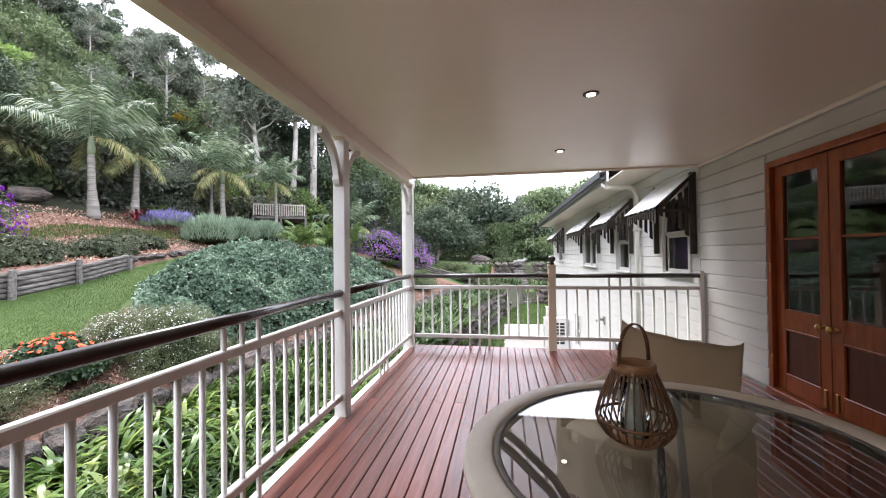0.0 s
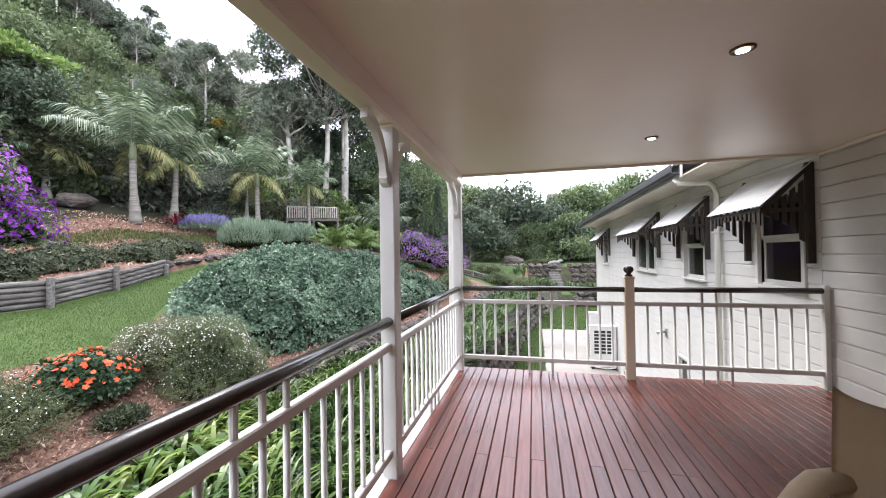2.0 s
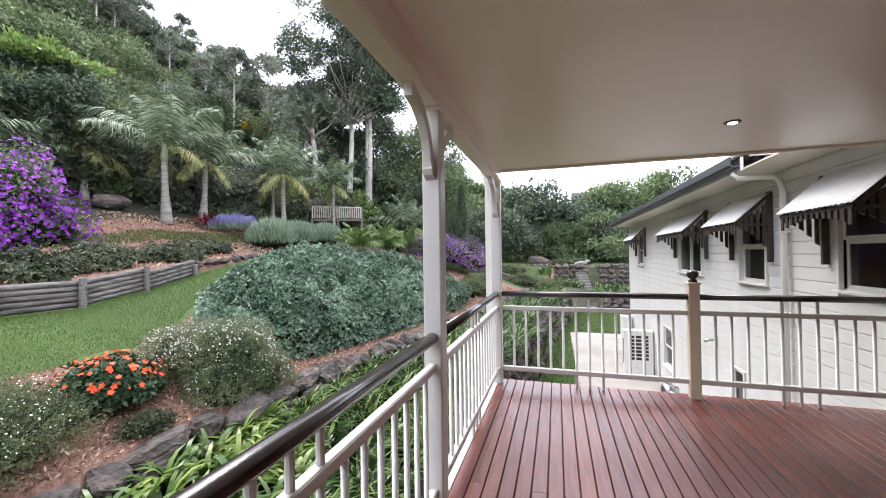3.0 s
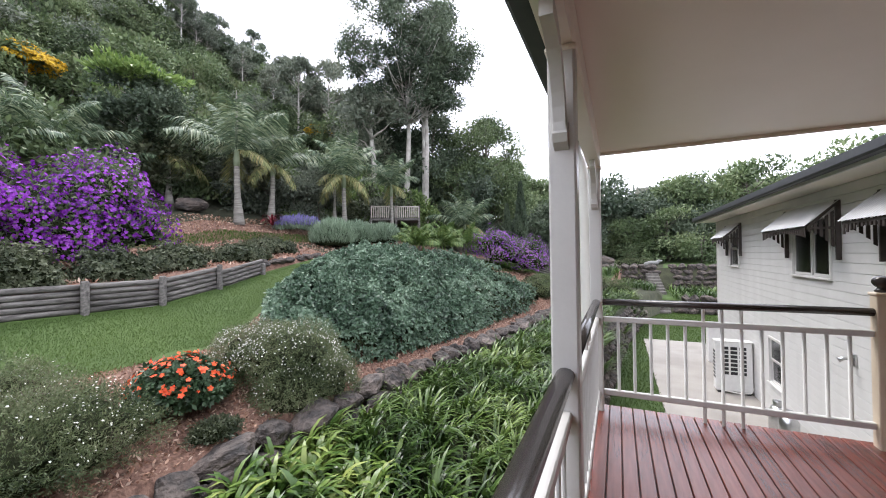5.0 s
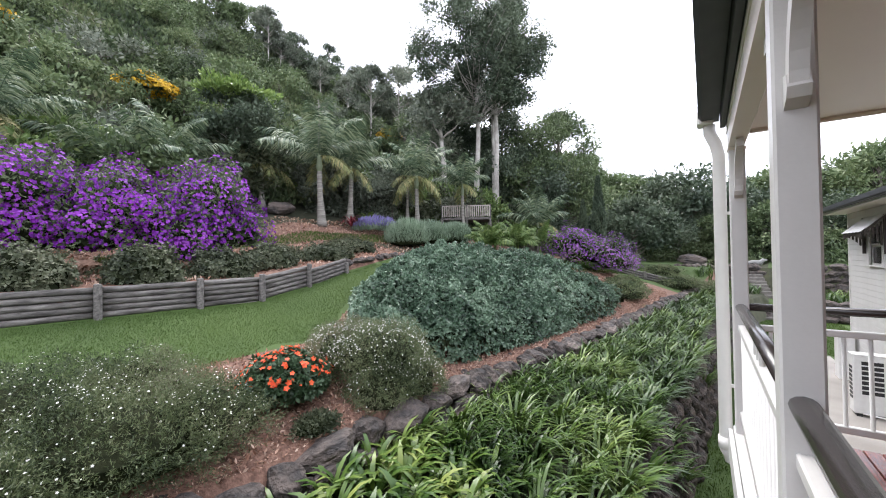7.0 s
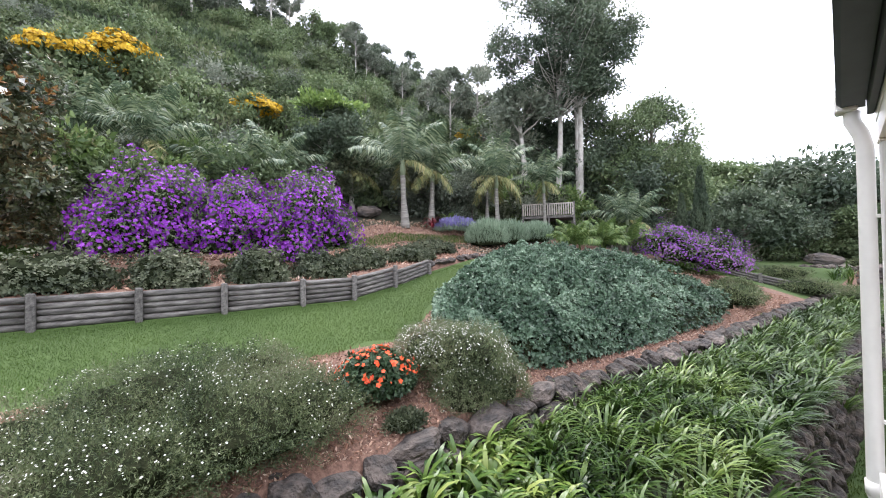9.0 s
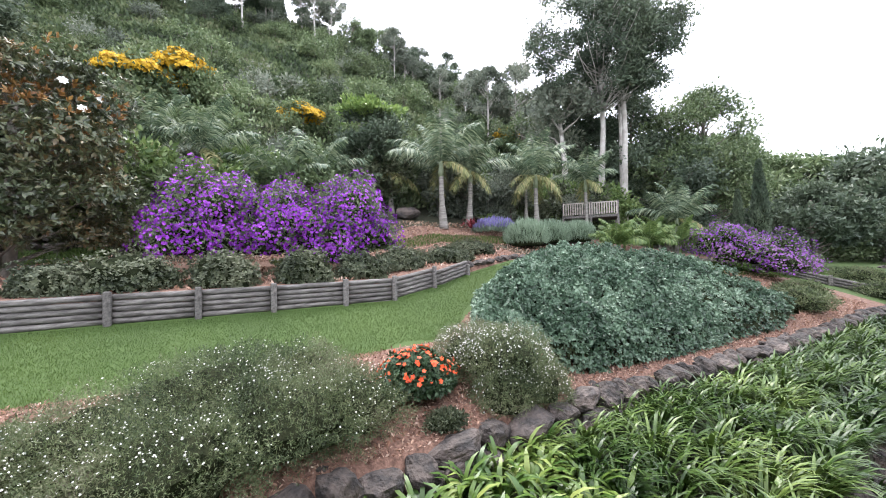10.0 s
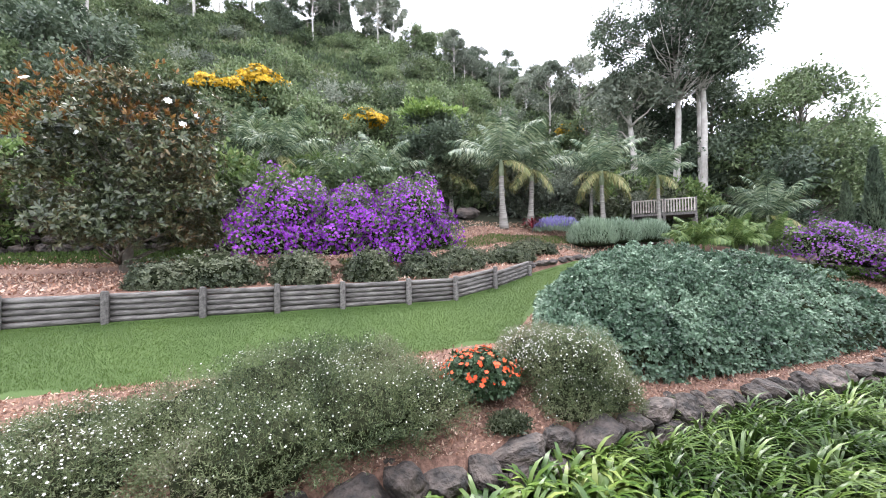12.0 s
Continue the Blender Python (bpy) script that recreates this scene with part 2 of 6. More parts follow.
def part(name, bm, material, parent=None, label="", smooth=False):
    me = bpy.data.meshes.new(name)
    bmesh.ops.recalc_face_normals(bm, faces=bm.faces)
    bm.to_mesh(me)
    bm.free()
    return link_mesh(name, me, material, parent, label, smooth)


def thing(name, loc, label, category, group="", kind=""):
    e = new(name)
    e.location = loc
    e.empty_display_size = 0.1
    return tagged(e, label, category, group, kind)


def box(bm, x0, x1, y0, y1, z0, z1, bevel=0.0):
    r = bmesh.ops.create_cube(bm, size=1.0, matrix=Matrix.Translation(((x0 + x1) / 2, (y0 + y1) / 2, (z0 + z1) / 2)) @ Matrix.Diagonal((x1 - x0, y1 - y0, z1 - z0, 1)))
    if bevel:
        es = {e for v in r["verts"] for e in v.link_edges}
        bmesh.ops.bevel(bm, geom=list(es), offset=bevel, segments=1, affect='EDGES', clamp_overlap=True)
    return bm


def boxpart(name, dims, material, parent=None, label="", bevel=0.004):
    return part(name, box(bmesh.new(), *dims, bevel), material, parent, label)


def tube(bm, pts, radii, seg=8, squash=(1, 1), cap=True):
    """A tube along pts; radii one for each point; squash: across and up."""
    rings = []
    pts = [Vector(p) for p in pts]
    for i, p in enumerate(pts):
        d = (pts[min(i + 1, len(pts) - 1)] - pts[max(i - 1, 0)]).normalized()
        a = d.cross(Vector((0, 0, 1))) if abs(d.z) < 0.95 else d.cross(Vector((0, 1, 0)))
        a.normalize()
        b = a.cross(d)
        r = radii[i] if isinstance(radii, (list, tuple)) else radii
        rings.append([bm.verts.new(p + a * (r * squash[0] * math.cos(k * math.tau / seg)) + b * (r * squash[1] * math.sin(k * math.tau / seg))) for k in range(seg)])
    for r0, r1 in zip(rings, rings[1:]):
        for k in range(seg):
            bm.faces.new((r0[k], r0[(k + 1) % seg], r1[(k + 1) % seg], r1[k]))
    if cap:
        bm.faces.new(rings[0])
        bm.faces.new(rings[-1])
    return bm


def lathe(bm, profile, seg=24, centre=(0, 0, 0)):
    """A turned form: profile rows of radius and height."""
    c = Vector(centre)
    rings = [[bm.verts.new(c + Vector((r * math.cos(k * math.tau / seg), r * math.sin(k * math.tau / seg), z))) for k in range(seg)] for r, z in profile]
    for r0, r1 in zip(rings, rings[1:]):
        for k in range(seg):
            bm.faces.new((r0[k], r0[(k + 1) % seg], r1[(k + 1) % seg], r1[k]))
    bm.faces.new(rings[0])
    bm.faces.new(rings[-1])
    return bm


def prism(bm, outline, axis, a, b):
    """An outline of points (u, v) drawn out along an axis from a to b; x: (y, z), y: (x, z), z: (x, y)."""
    def at(u, v, w):
        return {"x": (w, u, v), "y": (u, w, v), "z": (u, v, w)}[axis]
    lo = [bm.verts.new(at(u, v, a)) for u, v in outline]
    hi = [bm.verts.new(at(u, v, b)) for u, v in outline]
    bm.faces.new(lo)
    bm.faces.new(hi)
    n = len(outline)
    for k in range(n):
        bm.faces.new((lo[k], lo[(k + 1) % n], hi[(k + 1) % n], hi[k]))
    return bm


def np_mesh(name, verts, faces, idx=None):
    """A mesh from arrays of vertices and of faces that all have the same number of corners."""
    me = bpy.data.meshes.new(name)
    n, k = faces.shape
    me.vertices.add(len(verts))
    me.vertices.foreach_set("co", verts.astype(np.float32).ravel())
    me.loops.add(n * k)
    me.loops.foreach_set("vertex_index", faces.astype(np.int32).ravel())
    me.polygons.add(n)
    me.polygons.foreach_set("loop_start", np.arange(0, n * k, k, dtype=np.int32))
    if idx is not None:
        me.polygons.foreach_set("material_index", idx.astype(np.int32))
    me.update(calc_edges=True)
    return me


# ---- the lie of the land ----
def lerp_table(rows):
    a = np.array(rows, float)
    return lambda y: np.interp(y, a[:, 0], a[:, 1])


x_upper = lerp_table([(-8, -5.2), (0, -4.5), (2.2, -4.25), (4.1, -3.9), (5.6, -3.87), (7.5, -3.75), (9.2, -3.45), (11, -3.1), (15.7, -2.5), (21.5, -1.84), (31, -0.5), (36, 0.3), (60, 1)])
x_lower = lerp_table([(-8, -1.2), (7.9, -0.75), (10.4, -0.55), (13.3, -0.3), (19.8, 0.25), (24, 0.8), (29, 1.6), (33, 3.0), (60, 6)])
x_log = lerp_table([(-12, -10.3), (-6, -10.0), (-1.6, -9.5), (1.4, -9.1), (2.7, -8.8), (4, -8.65), (5.5, -8.45), (6.75, -8.4), (8, -8.65), (9.5, -9.1), (12, -9.3), (20, -7.5), (30, -5), (60, -3)])
x_lawn = lerp_table([(-8, -7.8), (0.3, -6.9), (3, -6.35), (6.5, -6.1), (8, -7.0), (10, -8.2), (12, -9.1), (18, -7.2), (26, -4.4), (60, -2)])
z_log = lerp_table([(-12, 0.4), (6.5, 0.5), (8.5, 0.78), (12, 1.35), (20, 1.2), (34, 0.3), (60, 1.2)])
z_step = lerp_table([(-12, 0.52), (8, 0.5), (11, 0.12), (13, 0.04), (60, 0.0)])
z_low = lerp_table([(-60, -2.9), (33, -2.9), (33.15, -2.0), (37, -1.6), (37.2, 0.1), (60, 1.6), (90, 8), (140, 22)])
z_up = lerp_table([(-8, -0.75), (4, -0.68), (11, -0.66), (16, -0.75), (24, -0.75), (33, -0.5), (37.2, 0.1), (60, 1.2)])
s_hill = lerp_table([(-60, 0.75), (10, 0.78), (26, 0.78), (38, 0.7), (50, 0.6), (70, 0.36), (140, 0.22)])


def profile(y):
    """The ground across the garden at y: rows of x and z, from the house side to the hill."""
    u, lo, w = float(x_upper(y)), float(x_lower(y)), float(x_log(y))
    zl, zu, zw, st = float(z_low(y)), float(z_up(y)), float(z_log(y)), float(z_step(y))
    lawn = min(float(x_lawn(y)), u - 0.4)
    lo = max(lo, u + 1.6)
    zf = zl
    pts = [(70.0, zf), (30.0, zf), (12.0, zf), (lo + 0.5, zf), (lo, zf)]
    b0, b1 = max(-1.5, zl), max(-1.1, zl)
    if zu < b1 + 0.05:
        b1 = zu - 0.02
        b0 = min(b0, b1)
    pts.append((lo - 0.3, b0))
    xa, xb = lo - 0.3, u + 0.14
    pts += [(xa + (xb - xa) * k / 4, b0 + (b1 - b0) * k / 4) for k in (1, 2, 3, 4)]
    pts.append((u - 0.05, zu))
    zs = zu + (zw - zu) * (u - lawn) / max(0.5, u - w)
    pts += [(u + (lawn - u) * k / 3, zu + (zs - zu) * k / 3) for k in (1, 2, 3)]
    pts += [(lawn + (w - lawn) * k / 4, zs + (zw - zs) * k / 4) for k in (1, 2, 3, 4)]
    pts.append((w - 0.13, zw + st))
    z = zw + st
    far = float(np.interp(y, [4, 12, 20, 30], [0.0, 1.0, 1.0, 0.4]))
    s = float(s_hill(y))
    for d0, d1, sl in ((0.13, 2, 0.06), (2, 4, 0.08 + 0.2 * far), (4, 6, 0.12 + 0.33 * far), (6, 9, 0.2 + 0.1 * far), (9, 13, 0.35), (13, 20, s), (20, 30, s), (30, 42, s), (42, 56, s), (56, 75, s * 0.6), (75, 120, 0.05)):
        n = 2 if d1 < 10 else 3
        for k in range(1, n + 1):
            d = d0 + (d1 - d0) * k / n
            pts.append((w - d, z + sl * (d1 - d0) * k / n))
        z += sl * (d1 - d0)
    return pts


def ground_z(x, y):
    p = profile(y)
    xs = [a for a, _ in reversed(p)]
    zs = [b for _, b in reversed(p)]
    return float(np.interp(x, xs, zs))


def build_ground():
    ys = np.concatenate([np.arange(-60, -10, 5), np.arange(-10, 16, 0.5), np.arange(16, 32, 1.0), [32, 32.5, 33, 33.15, 34, 35, 36, 37, 37.2, 38], np.arange(40, 160, 5)])
    rows = [profile(y) for y in ys]
    k = len(rows[0])
    rng = np.random.default_rng(4)
    v = []
    for y, r in zip(ys, rows):
        for i, (x, z) in enumerate(r):
            j = 0.0 if i < 29 else min(1.2, 0.1 * (i - 28))
            v.append((x, y, z + (rng.random() - 0.5) * j))
    v = np.array(v)
    f, idx = [], []
    for a in range(len(ys) - 1):
        for b in range(k - 1):
            f.append((a * k + b, a * k + b + 1, (a + 1) * k + b + 1, (a + 1) * k + b))
            if b < 4:
                m = 0
            elif b < 9:
                m = 2
            elif b < 13:
                m = 1
            elif b < 17:
                m = 0
            elif b < 24:
                m = 1
            else:
                m = 2
            if ys[a] > 14 and b >= 10 and b < 22:
                m = 1 if b < 13 and ys[a] < 25 else 0 if b < 20 else 2
            if ys[a] > 41:
                m = 2
            if b < 5 and (32.9 < ys[a] < 33.1 or 36.9 < ys[a] < 37.1):
                m = 2
            idx.append(m)
    me = np_mesh("ground", v, np.array(f), np.array(idx))
    ob = link_mesh("ground", me, [M_GRASS_G, M_MULCH_G, M_EARTH], None, "", True)
    return tagged(ob, "sloping garden ground with lawn, bark mulch and leaf litter", "ground", kind="structure")


build_ground()

# ---- veranda ----
WX = 3.82          # face of the house wall
END = 5.95         # end of the deck
BACK = -3.6

ceiling = boxpart("ceiling", (-0.06, WX, BACK, END - 0.02, 2.42, 2.47), M_CEIL, None, bevel=0)
tagged(ceiling, "smooth glossy cream veranda ceiling with downlights", "ceiling", kind="structure")
trim = part("trim", box(box(bmesh.new(), WX - 0.03, WX, BACK, END - 0.03, 2.385, 2.42, 0.008), -0.02, WX - 0.03, END - 0.05, END - 0.02, 2.39, 2.42, 0.006), M_CEIL)
tagged(trim, "cream painted cornice where ceiling meets wall", "trim", kind="structure")

roof = thing("veranda_roof", (0, 0, 0), "low-pitched steel veranda roof with charcoal gutter and fascia", "roof", kind="structure")
part("roof_sheet", prism(bmesh.new(), [(-0.2, 2.72), (-0.2, 2.75), (3.9, 3.25), (3.9, 3.22)], "y", BACK - 0.2, END + 0.08), M_ROOF, roof)
part("end_fascia", prism(bmesh.new(), [(-0.06, 2.42), (3.8, 2.42), (3.8, 3.2), (-0.06, 2.74)], "y", END - 0.018, END + 0.015), M_WHITE, roof)
part("fascia", box(bmesh.new(), -0.1, -0.062, BACK - 0.2, END + 0.01, 2.48, 2.71, 0.004), M_GUTTER, roof)
part("gutter", prism(bmesh.new(), [(-0.105, 2.56), (-0.105, 2.7), (-0.115, 2.7), (-0.115, 2.575), (-0.215, 2.575), (-0.238, 2.6), (-0.238, 2.7), (-0.25, 2.71), (-0.25, 2.59), (-0.225, 2.56)], "y", BACK - 0.2, END + 0.06), M_GUTTER, roof)
part("gutter_end", prism(bmesh.new(), [(-0.1, 2.555), (-0.1, 2.715), (-0.255, 2.715), (-0.255, 2.585), (-0.23, 2.555)], "y", END + 0.06, END + 0.068), M_PVC, roof)

# beam with a rounded lower edge between the posts
beam = part("veranda_beam", prism(bmesh.new(), [(-0.055, 2.27), (0.045, 2.27), (0.055, 2.29), (0.055, 2.418), (-0.055, 2.418)], "y", BACK, END - 0.02), M_CEIL)
tagged(beam, "cream painted timber beam along the veranda's open side", "beam", kind="structure")

deck = thing("deck", (0, 0, 0), "oiled red hardwood veranda deck with narrow dark gaps", "deck", kind="structure")
boxpart("deck_frame", (-0.06, WX - 0.01, BACK, END - 0.03, -0.22, -0.028), M_AWNWOOD, deck)
part("fascia_board", box(box(bmesh.new(), -0.095, -0.063, BACK, END, -0.26, -0.03, 0.004), -0.062, WX - 0.01, END - 0.028, END, -0.26, -0.03, 0.004), M_WHITE, deck)

boxpart("edge_board", (-0.062, 0.0, BACK, END, -0.027, 0.002), M_WHITE, deck, "white painted edge board")

POSTS = [3.53, 5.83, 1.23, -1.07, -3.37]


def veranda_post(y, low=-2.9):
    po = thing("veranda_post", (0, y, 0), "white painted square veranda post with curved brackets", "post", "veranda posts")
    part("shaft", box(bmesh.new(), -0.052, 0.052, -0.052, 0.052, low, 2.268, 0.008), M_WHITE, po)
    boxpart("capital", (-0.06, 0.06, -0.06, 0.06, 2.245, 2.268), M_CEIL, po, bevel=0.006)
    for s in (-1, 1):
        if y > 5 and s > 0:
            continue
        n = 9
        outer = [(s * (0.055 + 0.32 * (1 - math.cos(k / n * math.pi / 2))), 1.9 + 0.36 * math.sin(k / n * math.pi / 2)) for k in range(n + 1)]
        inner = [(s * (0.055 + 0.055 + 0.27 * (1 - math.cos(k / n * math.pi / 2))), 1.9 + 0.3 * math.sin(k / n * math.pi / 2)) for k in range(n + 1)]
        bm = bmesh.new()
        prism(bm, outer[1:] + inner[::-1] + [(s * 0.055, 1.9)], "x", -0.022, 0.022)
        prism(bm, [(s * 0.053, 1.86), (s * 0.1, 1.88), (s * 0.115, 1.91), (s * 0.1, 1.95), (s * 0.053, 1.96)], "x", -0.027, 0.027)
        part("bracket", bm, M_WHITE, po, "curved timber bracket")
    return po


for y in POSTS:
    veranda_post(y)


def baluster_mesh():
    bm = tube(bmesh.new(), [(0, 0, 0.165), (0, 0, 0.835)], 0.0135, 10)
    for fc in bm.faces:
        fc.smooth = len(fc.verts) == 4
    me = bpy.data.meshes.new("baluster")
    bm.to_mesh(me)
    bm.free()
    me.materials.append(M_WHITE)
    return me


BAL = baluster_mesh()


def rail_panel(a, b, label):
    """A balustrade panel on the deck between two points (x, y)."""
    a, b = Vector((*a, 0)), Vector((*b, 0))
    L = (b - a).length
    rp = thing("balustrade", a, label, "balustrade", "veranda balustrade")
    rp.rotation_euler = (0, 0, math.atan2(b.y - a.y, b.x - a.x))
    n = 12
    oval = [(0.036 * math.cos(k * math.tau / n), 1.0 + 0.027 * math.sin(k * math.tau / n) - (0.006 if math.sin(k * math.tau / n) < -0.5 else 0)) for k in range(n)]
    part("handrail", prism(bmesh.new(), oval, "x", 0, L), M_RAIL, rp, "dark brown rounded handrail", True)
    part("upper_rail", box(bmesh.new(), 0, L, -0.022, 0.022, 0.815, 0.862, 0.006), M_WHITE, rp)
    part("bottom_rail", box(bmesh.new(), 0, L, -0.022, 0.022, 0.135, 0.185, 0.006), M_WHITE, rp)
    n = max(2, round(L / 0.132))
    long_at = {n // 2 - 1, n // 2, n // 2 + 1} if L > 1.5 else {n // 2}
    for k in range(1, n):
        o = new("baluster", BAL)
        o.parent = rp
        o.location = (L * k / n, 0, 0)
    for k in long_at:
        for za, zb in ((0.862, 0.98), (-0.02, 0.136)):
            o = part("spindle_end", tube(bmesh.new(), [(0, 0, za), (0, 0, zb)], 0.0135, 10), M_WHITE, rp)
            o.location = (L * k / n, 0, 0)
    return rp


ps = sorted(POSTS)
for y0, y1 in zip(ps, ps[1:]):
    rail_panel((0, y0 + 0.05), (0, y1 - 0.05), "white timber balustrade with a dark rounded handrail on the deck's edge")
rail_panel((0.05, 5.85), (1.9, 5.85), "white timber balustrade with a flat dark handrail at the deck's end")
rail_panel((2.0, 5.85), (3.76, 5.85), "white timber balustrade running from the newel to the house wall")

newel = thing("newel_post", (1.95, 5.85, 0), "cream square newel post with a dark ball finial", "post")
part("shaft", box(box(bmesh.new(), -0.048, 0.048, -0.048, 0.048, -0.02, 1.12, 0.006), -0.056, 0.056, -0.056, 0.056, 1.12, 1.145, 0.006), M_CREAM, newel)
part("finial", lathe(bmesh.new(), [(0.035, 1.145), (0.042, 1.155), (0.03, 1.168), (0.022, 1.178), (0.04, 1.192), (0.052, 1.212), (0.053, 1.228), (0.046, 1.248), (0.028, 1.262), (0.008, 1.267)], 20), M_RAIL, newel, "dark turned ball finial", True)
wp = boxpart("wall_post", (WX - 0.06, WX - 0.018, 5.81, 5.89, 0, 1.06), M_WHITE)
tagged(wp, "slim white post fixed to the weatherboard wall", "post")


M_BRONZE = mat("dark_bronze", (0.06, 0.045, 0.035), (0.09, 0.07, 0.055), 0.35, 0.8)


def downlight(x, y):
    d = thing("downlight", (x, y, 2.42), "round recessed ceiling downlight with dark bronze ring, switched on", "downlight", "ceiling downlights")
    bm = bmesh.new()
    lathe(bm, [(0.055, 0.002), (0.055, -0.006), (0.042, -0.009), (0.038, -0.002)], 24)
    part("ring", bm, M_BRONZE, d, "dark bronze ring", True)
    part("lens", lathe(bmesh.new(), [(0.03, -0.0092), (0.03, -0.0105), (0.001, -0.011)], 20), M_LAMP, d)
    return d


for y in (4.85, 3.35, 1.7, -0.2):
    downlight(1.935, y)

# downpipe at the corner
dp = thing("downpipe", (-0.11, 5.98, 0), "white painted round downpipe with a rain head below the gutter", "downpipe")
part("pipe", tube(bmesh.new(), [(-0.06, 0.03, 2.53), (-0.06, 0.03, 2.46), (-0.02, 0.02, 2.36), (0, 0.02, 2.26), (0, 0.02, -0.24), (0.02, 0.02, -0.3), (0.08, 0.02, -0.32), (0.3, 0.02, -0.32)], 0.047, 14), M_PVC, dp, "", True)
part("elbow_collar", tube(bmesh.new(), [(0, 0.02, -0.12), (0, 0.02, -0.22)], 0.055, 14), M_PVC, dp, "", True)
part("rain_head", box(bmesh.new(), -0.15, -0.03, -0.04, 0.1, 2.53, 2.66, 0.012), M_PVC, dp)
part("bracket", box(bmesh.new(), -0.03, 0.14, 0.0, 0.03, 0.3, 0.325, 0.002), M_PVC, dp)
part("bracket", box(bmesh.new(), -0.03, 0.14, 0.0, 0.03, 1.75, 1.775, 0.002), M_PVC, dp)

# ---- the house ----
HEND = 20.5
GROUND = -2.9
DOORS = (3.32, 4.63, 0.0, 2.14)
WINS = [(6.22, 7.06, 1.0, 2.12), (8.72, 9.6, 0.93, 2.1), (11.5, 13.15, 0.93, 2.1), (17.5, 18.5, 0.95, 2.1)]
LOWS = [(13.95, 14.8, -2.0, -0.86), (9.55, 10.0, -2.3, -0.75)]


def cells(y0, y1, z0, z1, holes):
    ys = sorted({y0, y1, *[h[i] for h in holes for i in (0, 1)]})
    zs = sorted({z0, z1, *[h[i] for h in holes for i in (2, 3)]})
    for a, b in zip(ys, ys[1:]):
        for c, d in zip(zs, zs[1:]):
            if not any(h[0] <= a and b <= h[1] and h[2] <= c and d <= h[3] for h in holes):
                yield a, b, c, d


bm = bmesh.new()
for a, b, c, d in cells(BACK, HEND, GROUND, 3.0, [DOORS, *WINS, *LOWS]):
    box(bm, WX + 0.022, WX + 0.16, a, b, c, d)
wall = tagged(part("wall_east", bm, M_BOARD), "white painted weatherboard wall of the two-storey house", "wall", kind="structure")
bm = bmesh.new()
box(bm, WX + 0.16, 11.0, HEND - 0.15, HEND, GROUND, 3.0)
box(bm, 10.85, 11.0, BACK, HEND - 0.15, GROUND, 3.0)
box(bm, -0.05, 11.0, BACK - 0.15, BACK, GROUND, 3.2)
shell = tagged(part("wall_back", bm, M_BOARD), "white painted outer walls closing the house", "wall", kind="structure")
bm = bmesh.new()
box(bm, WX + 0.16, 10.85, BACK, HEND - 0.15, -0.3, -0.1)
tagged(part("floor", bm, M_DECK), "dark timber floor inside the house", "floor", kind="structure")
bm = bmesh.new()
box(bm, WX + 0.16, 10.85, BACK, HEND - 0.15, 2.45, 2.55)
tagged(part("ceiling", bm, M_CEIL), "plain ceiling inside the house", "ceiling", kind="structure")
# added wall in the dark door-panel colour, painting the rooms behind glass as unlit
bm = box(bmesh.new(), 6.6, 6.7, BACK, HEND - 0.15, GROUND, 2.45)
tagged(part("wall_dark_fill", bm, M_DOORPANEL), "dark-coloured wall added inside so the rooms look unlit", "wall", kind="structure")
corner = part("trim", box(box(bmesh.new(), WX - 0.012, WX + 0.022, HEND - 0.07, HEND + 0.01, GROUND, 2.62, 0.003), WX + 0.0, WX + 0.05, HEND, HEND + 0.02, GROUND, 2.62), M_WHITE)
tagged(corner, "white corner stop at the house's end", "trim", kind="structure")

# roof of the house, with eave and gutter
hr = thing("house_roof", (0, 0, 0), "pale corrugated steel house roof with white soffit and charcoal gutter", "roof", kind="structure")
part("soffit", box(bmesh.new(), 3.24, WX + 0.05, 6.0, 20.9, 2.62, 2.64), M_CEIL, hr, "white lined soffit")
part("fascia", box(bmesh.new(), 3.2, 3.24, 7.95, 20.93, 2.6, 2.8, 0.003), M_WHITE, hr)
part("gutter", prism(bmesh.new(), [(3.2, 2.66), (3.2, 2.8), (3.19, 2.8), (3.19, 2.675), (3.1, 2.675), (3.085, 2.7), (3.085, 2.8), (3.07, 2.81), (3.07, 2.69), (3.09, 2.66)], "y", 7.95, 20.95), M_GUTTER, hr, "charcoal gutter")
bm = bmesh.new()
cor = [(20.98 - k * 0.038, 0.012 * (k % 2)) for k in range(345)]
lo = [bm.verts.new((3.12, y, 2.8 + d)) for y, d in cor]
hi = [bm.verts.new((8.2, y, 4.75 + d)) for y, d in cor]
for k in range(len(cor) - 1):
    bm.faces.new((lo[k], lo[k + 1], hi[k + 1], hi[k]))
part("roof_sheet", bm, M_ROOF, hr, "pale grey corrugated sheet")
part("roof_back", prism(bmesh.new(), [(8.2, 4.74), (11.4, 2.75), (11.4, 2.8), (8.2, 4.79)], "y", BACK, 20.98), M_ROOF, hr)
part("gable", prism(bmesh.new(), [(3.3, 2.8), (8.2, 4.7), (11.2, 2.8)], "y", 20.75, 20.8), M_WHITE, hr)
part("front_gable", prism(bmesh.new(), [(3.3, 2.8), (8.2, 4.7), (11.2, 2.8)], "y", 7.9, 7.95), M_WHITE, hr)

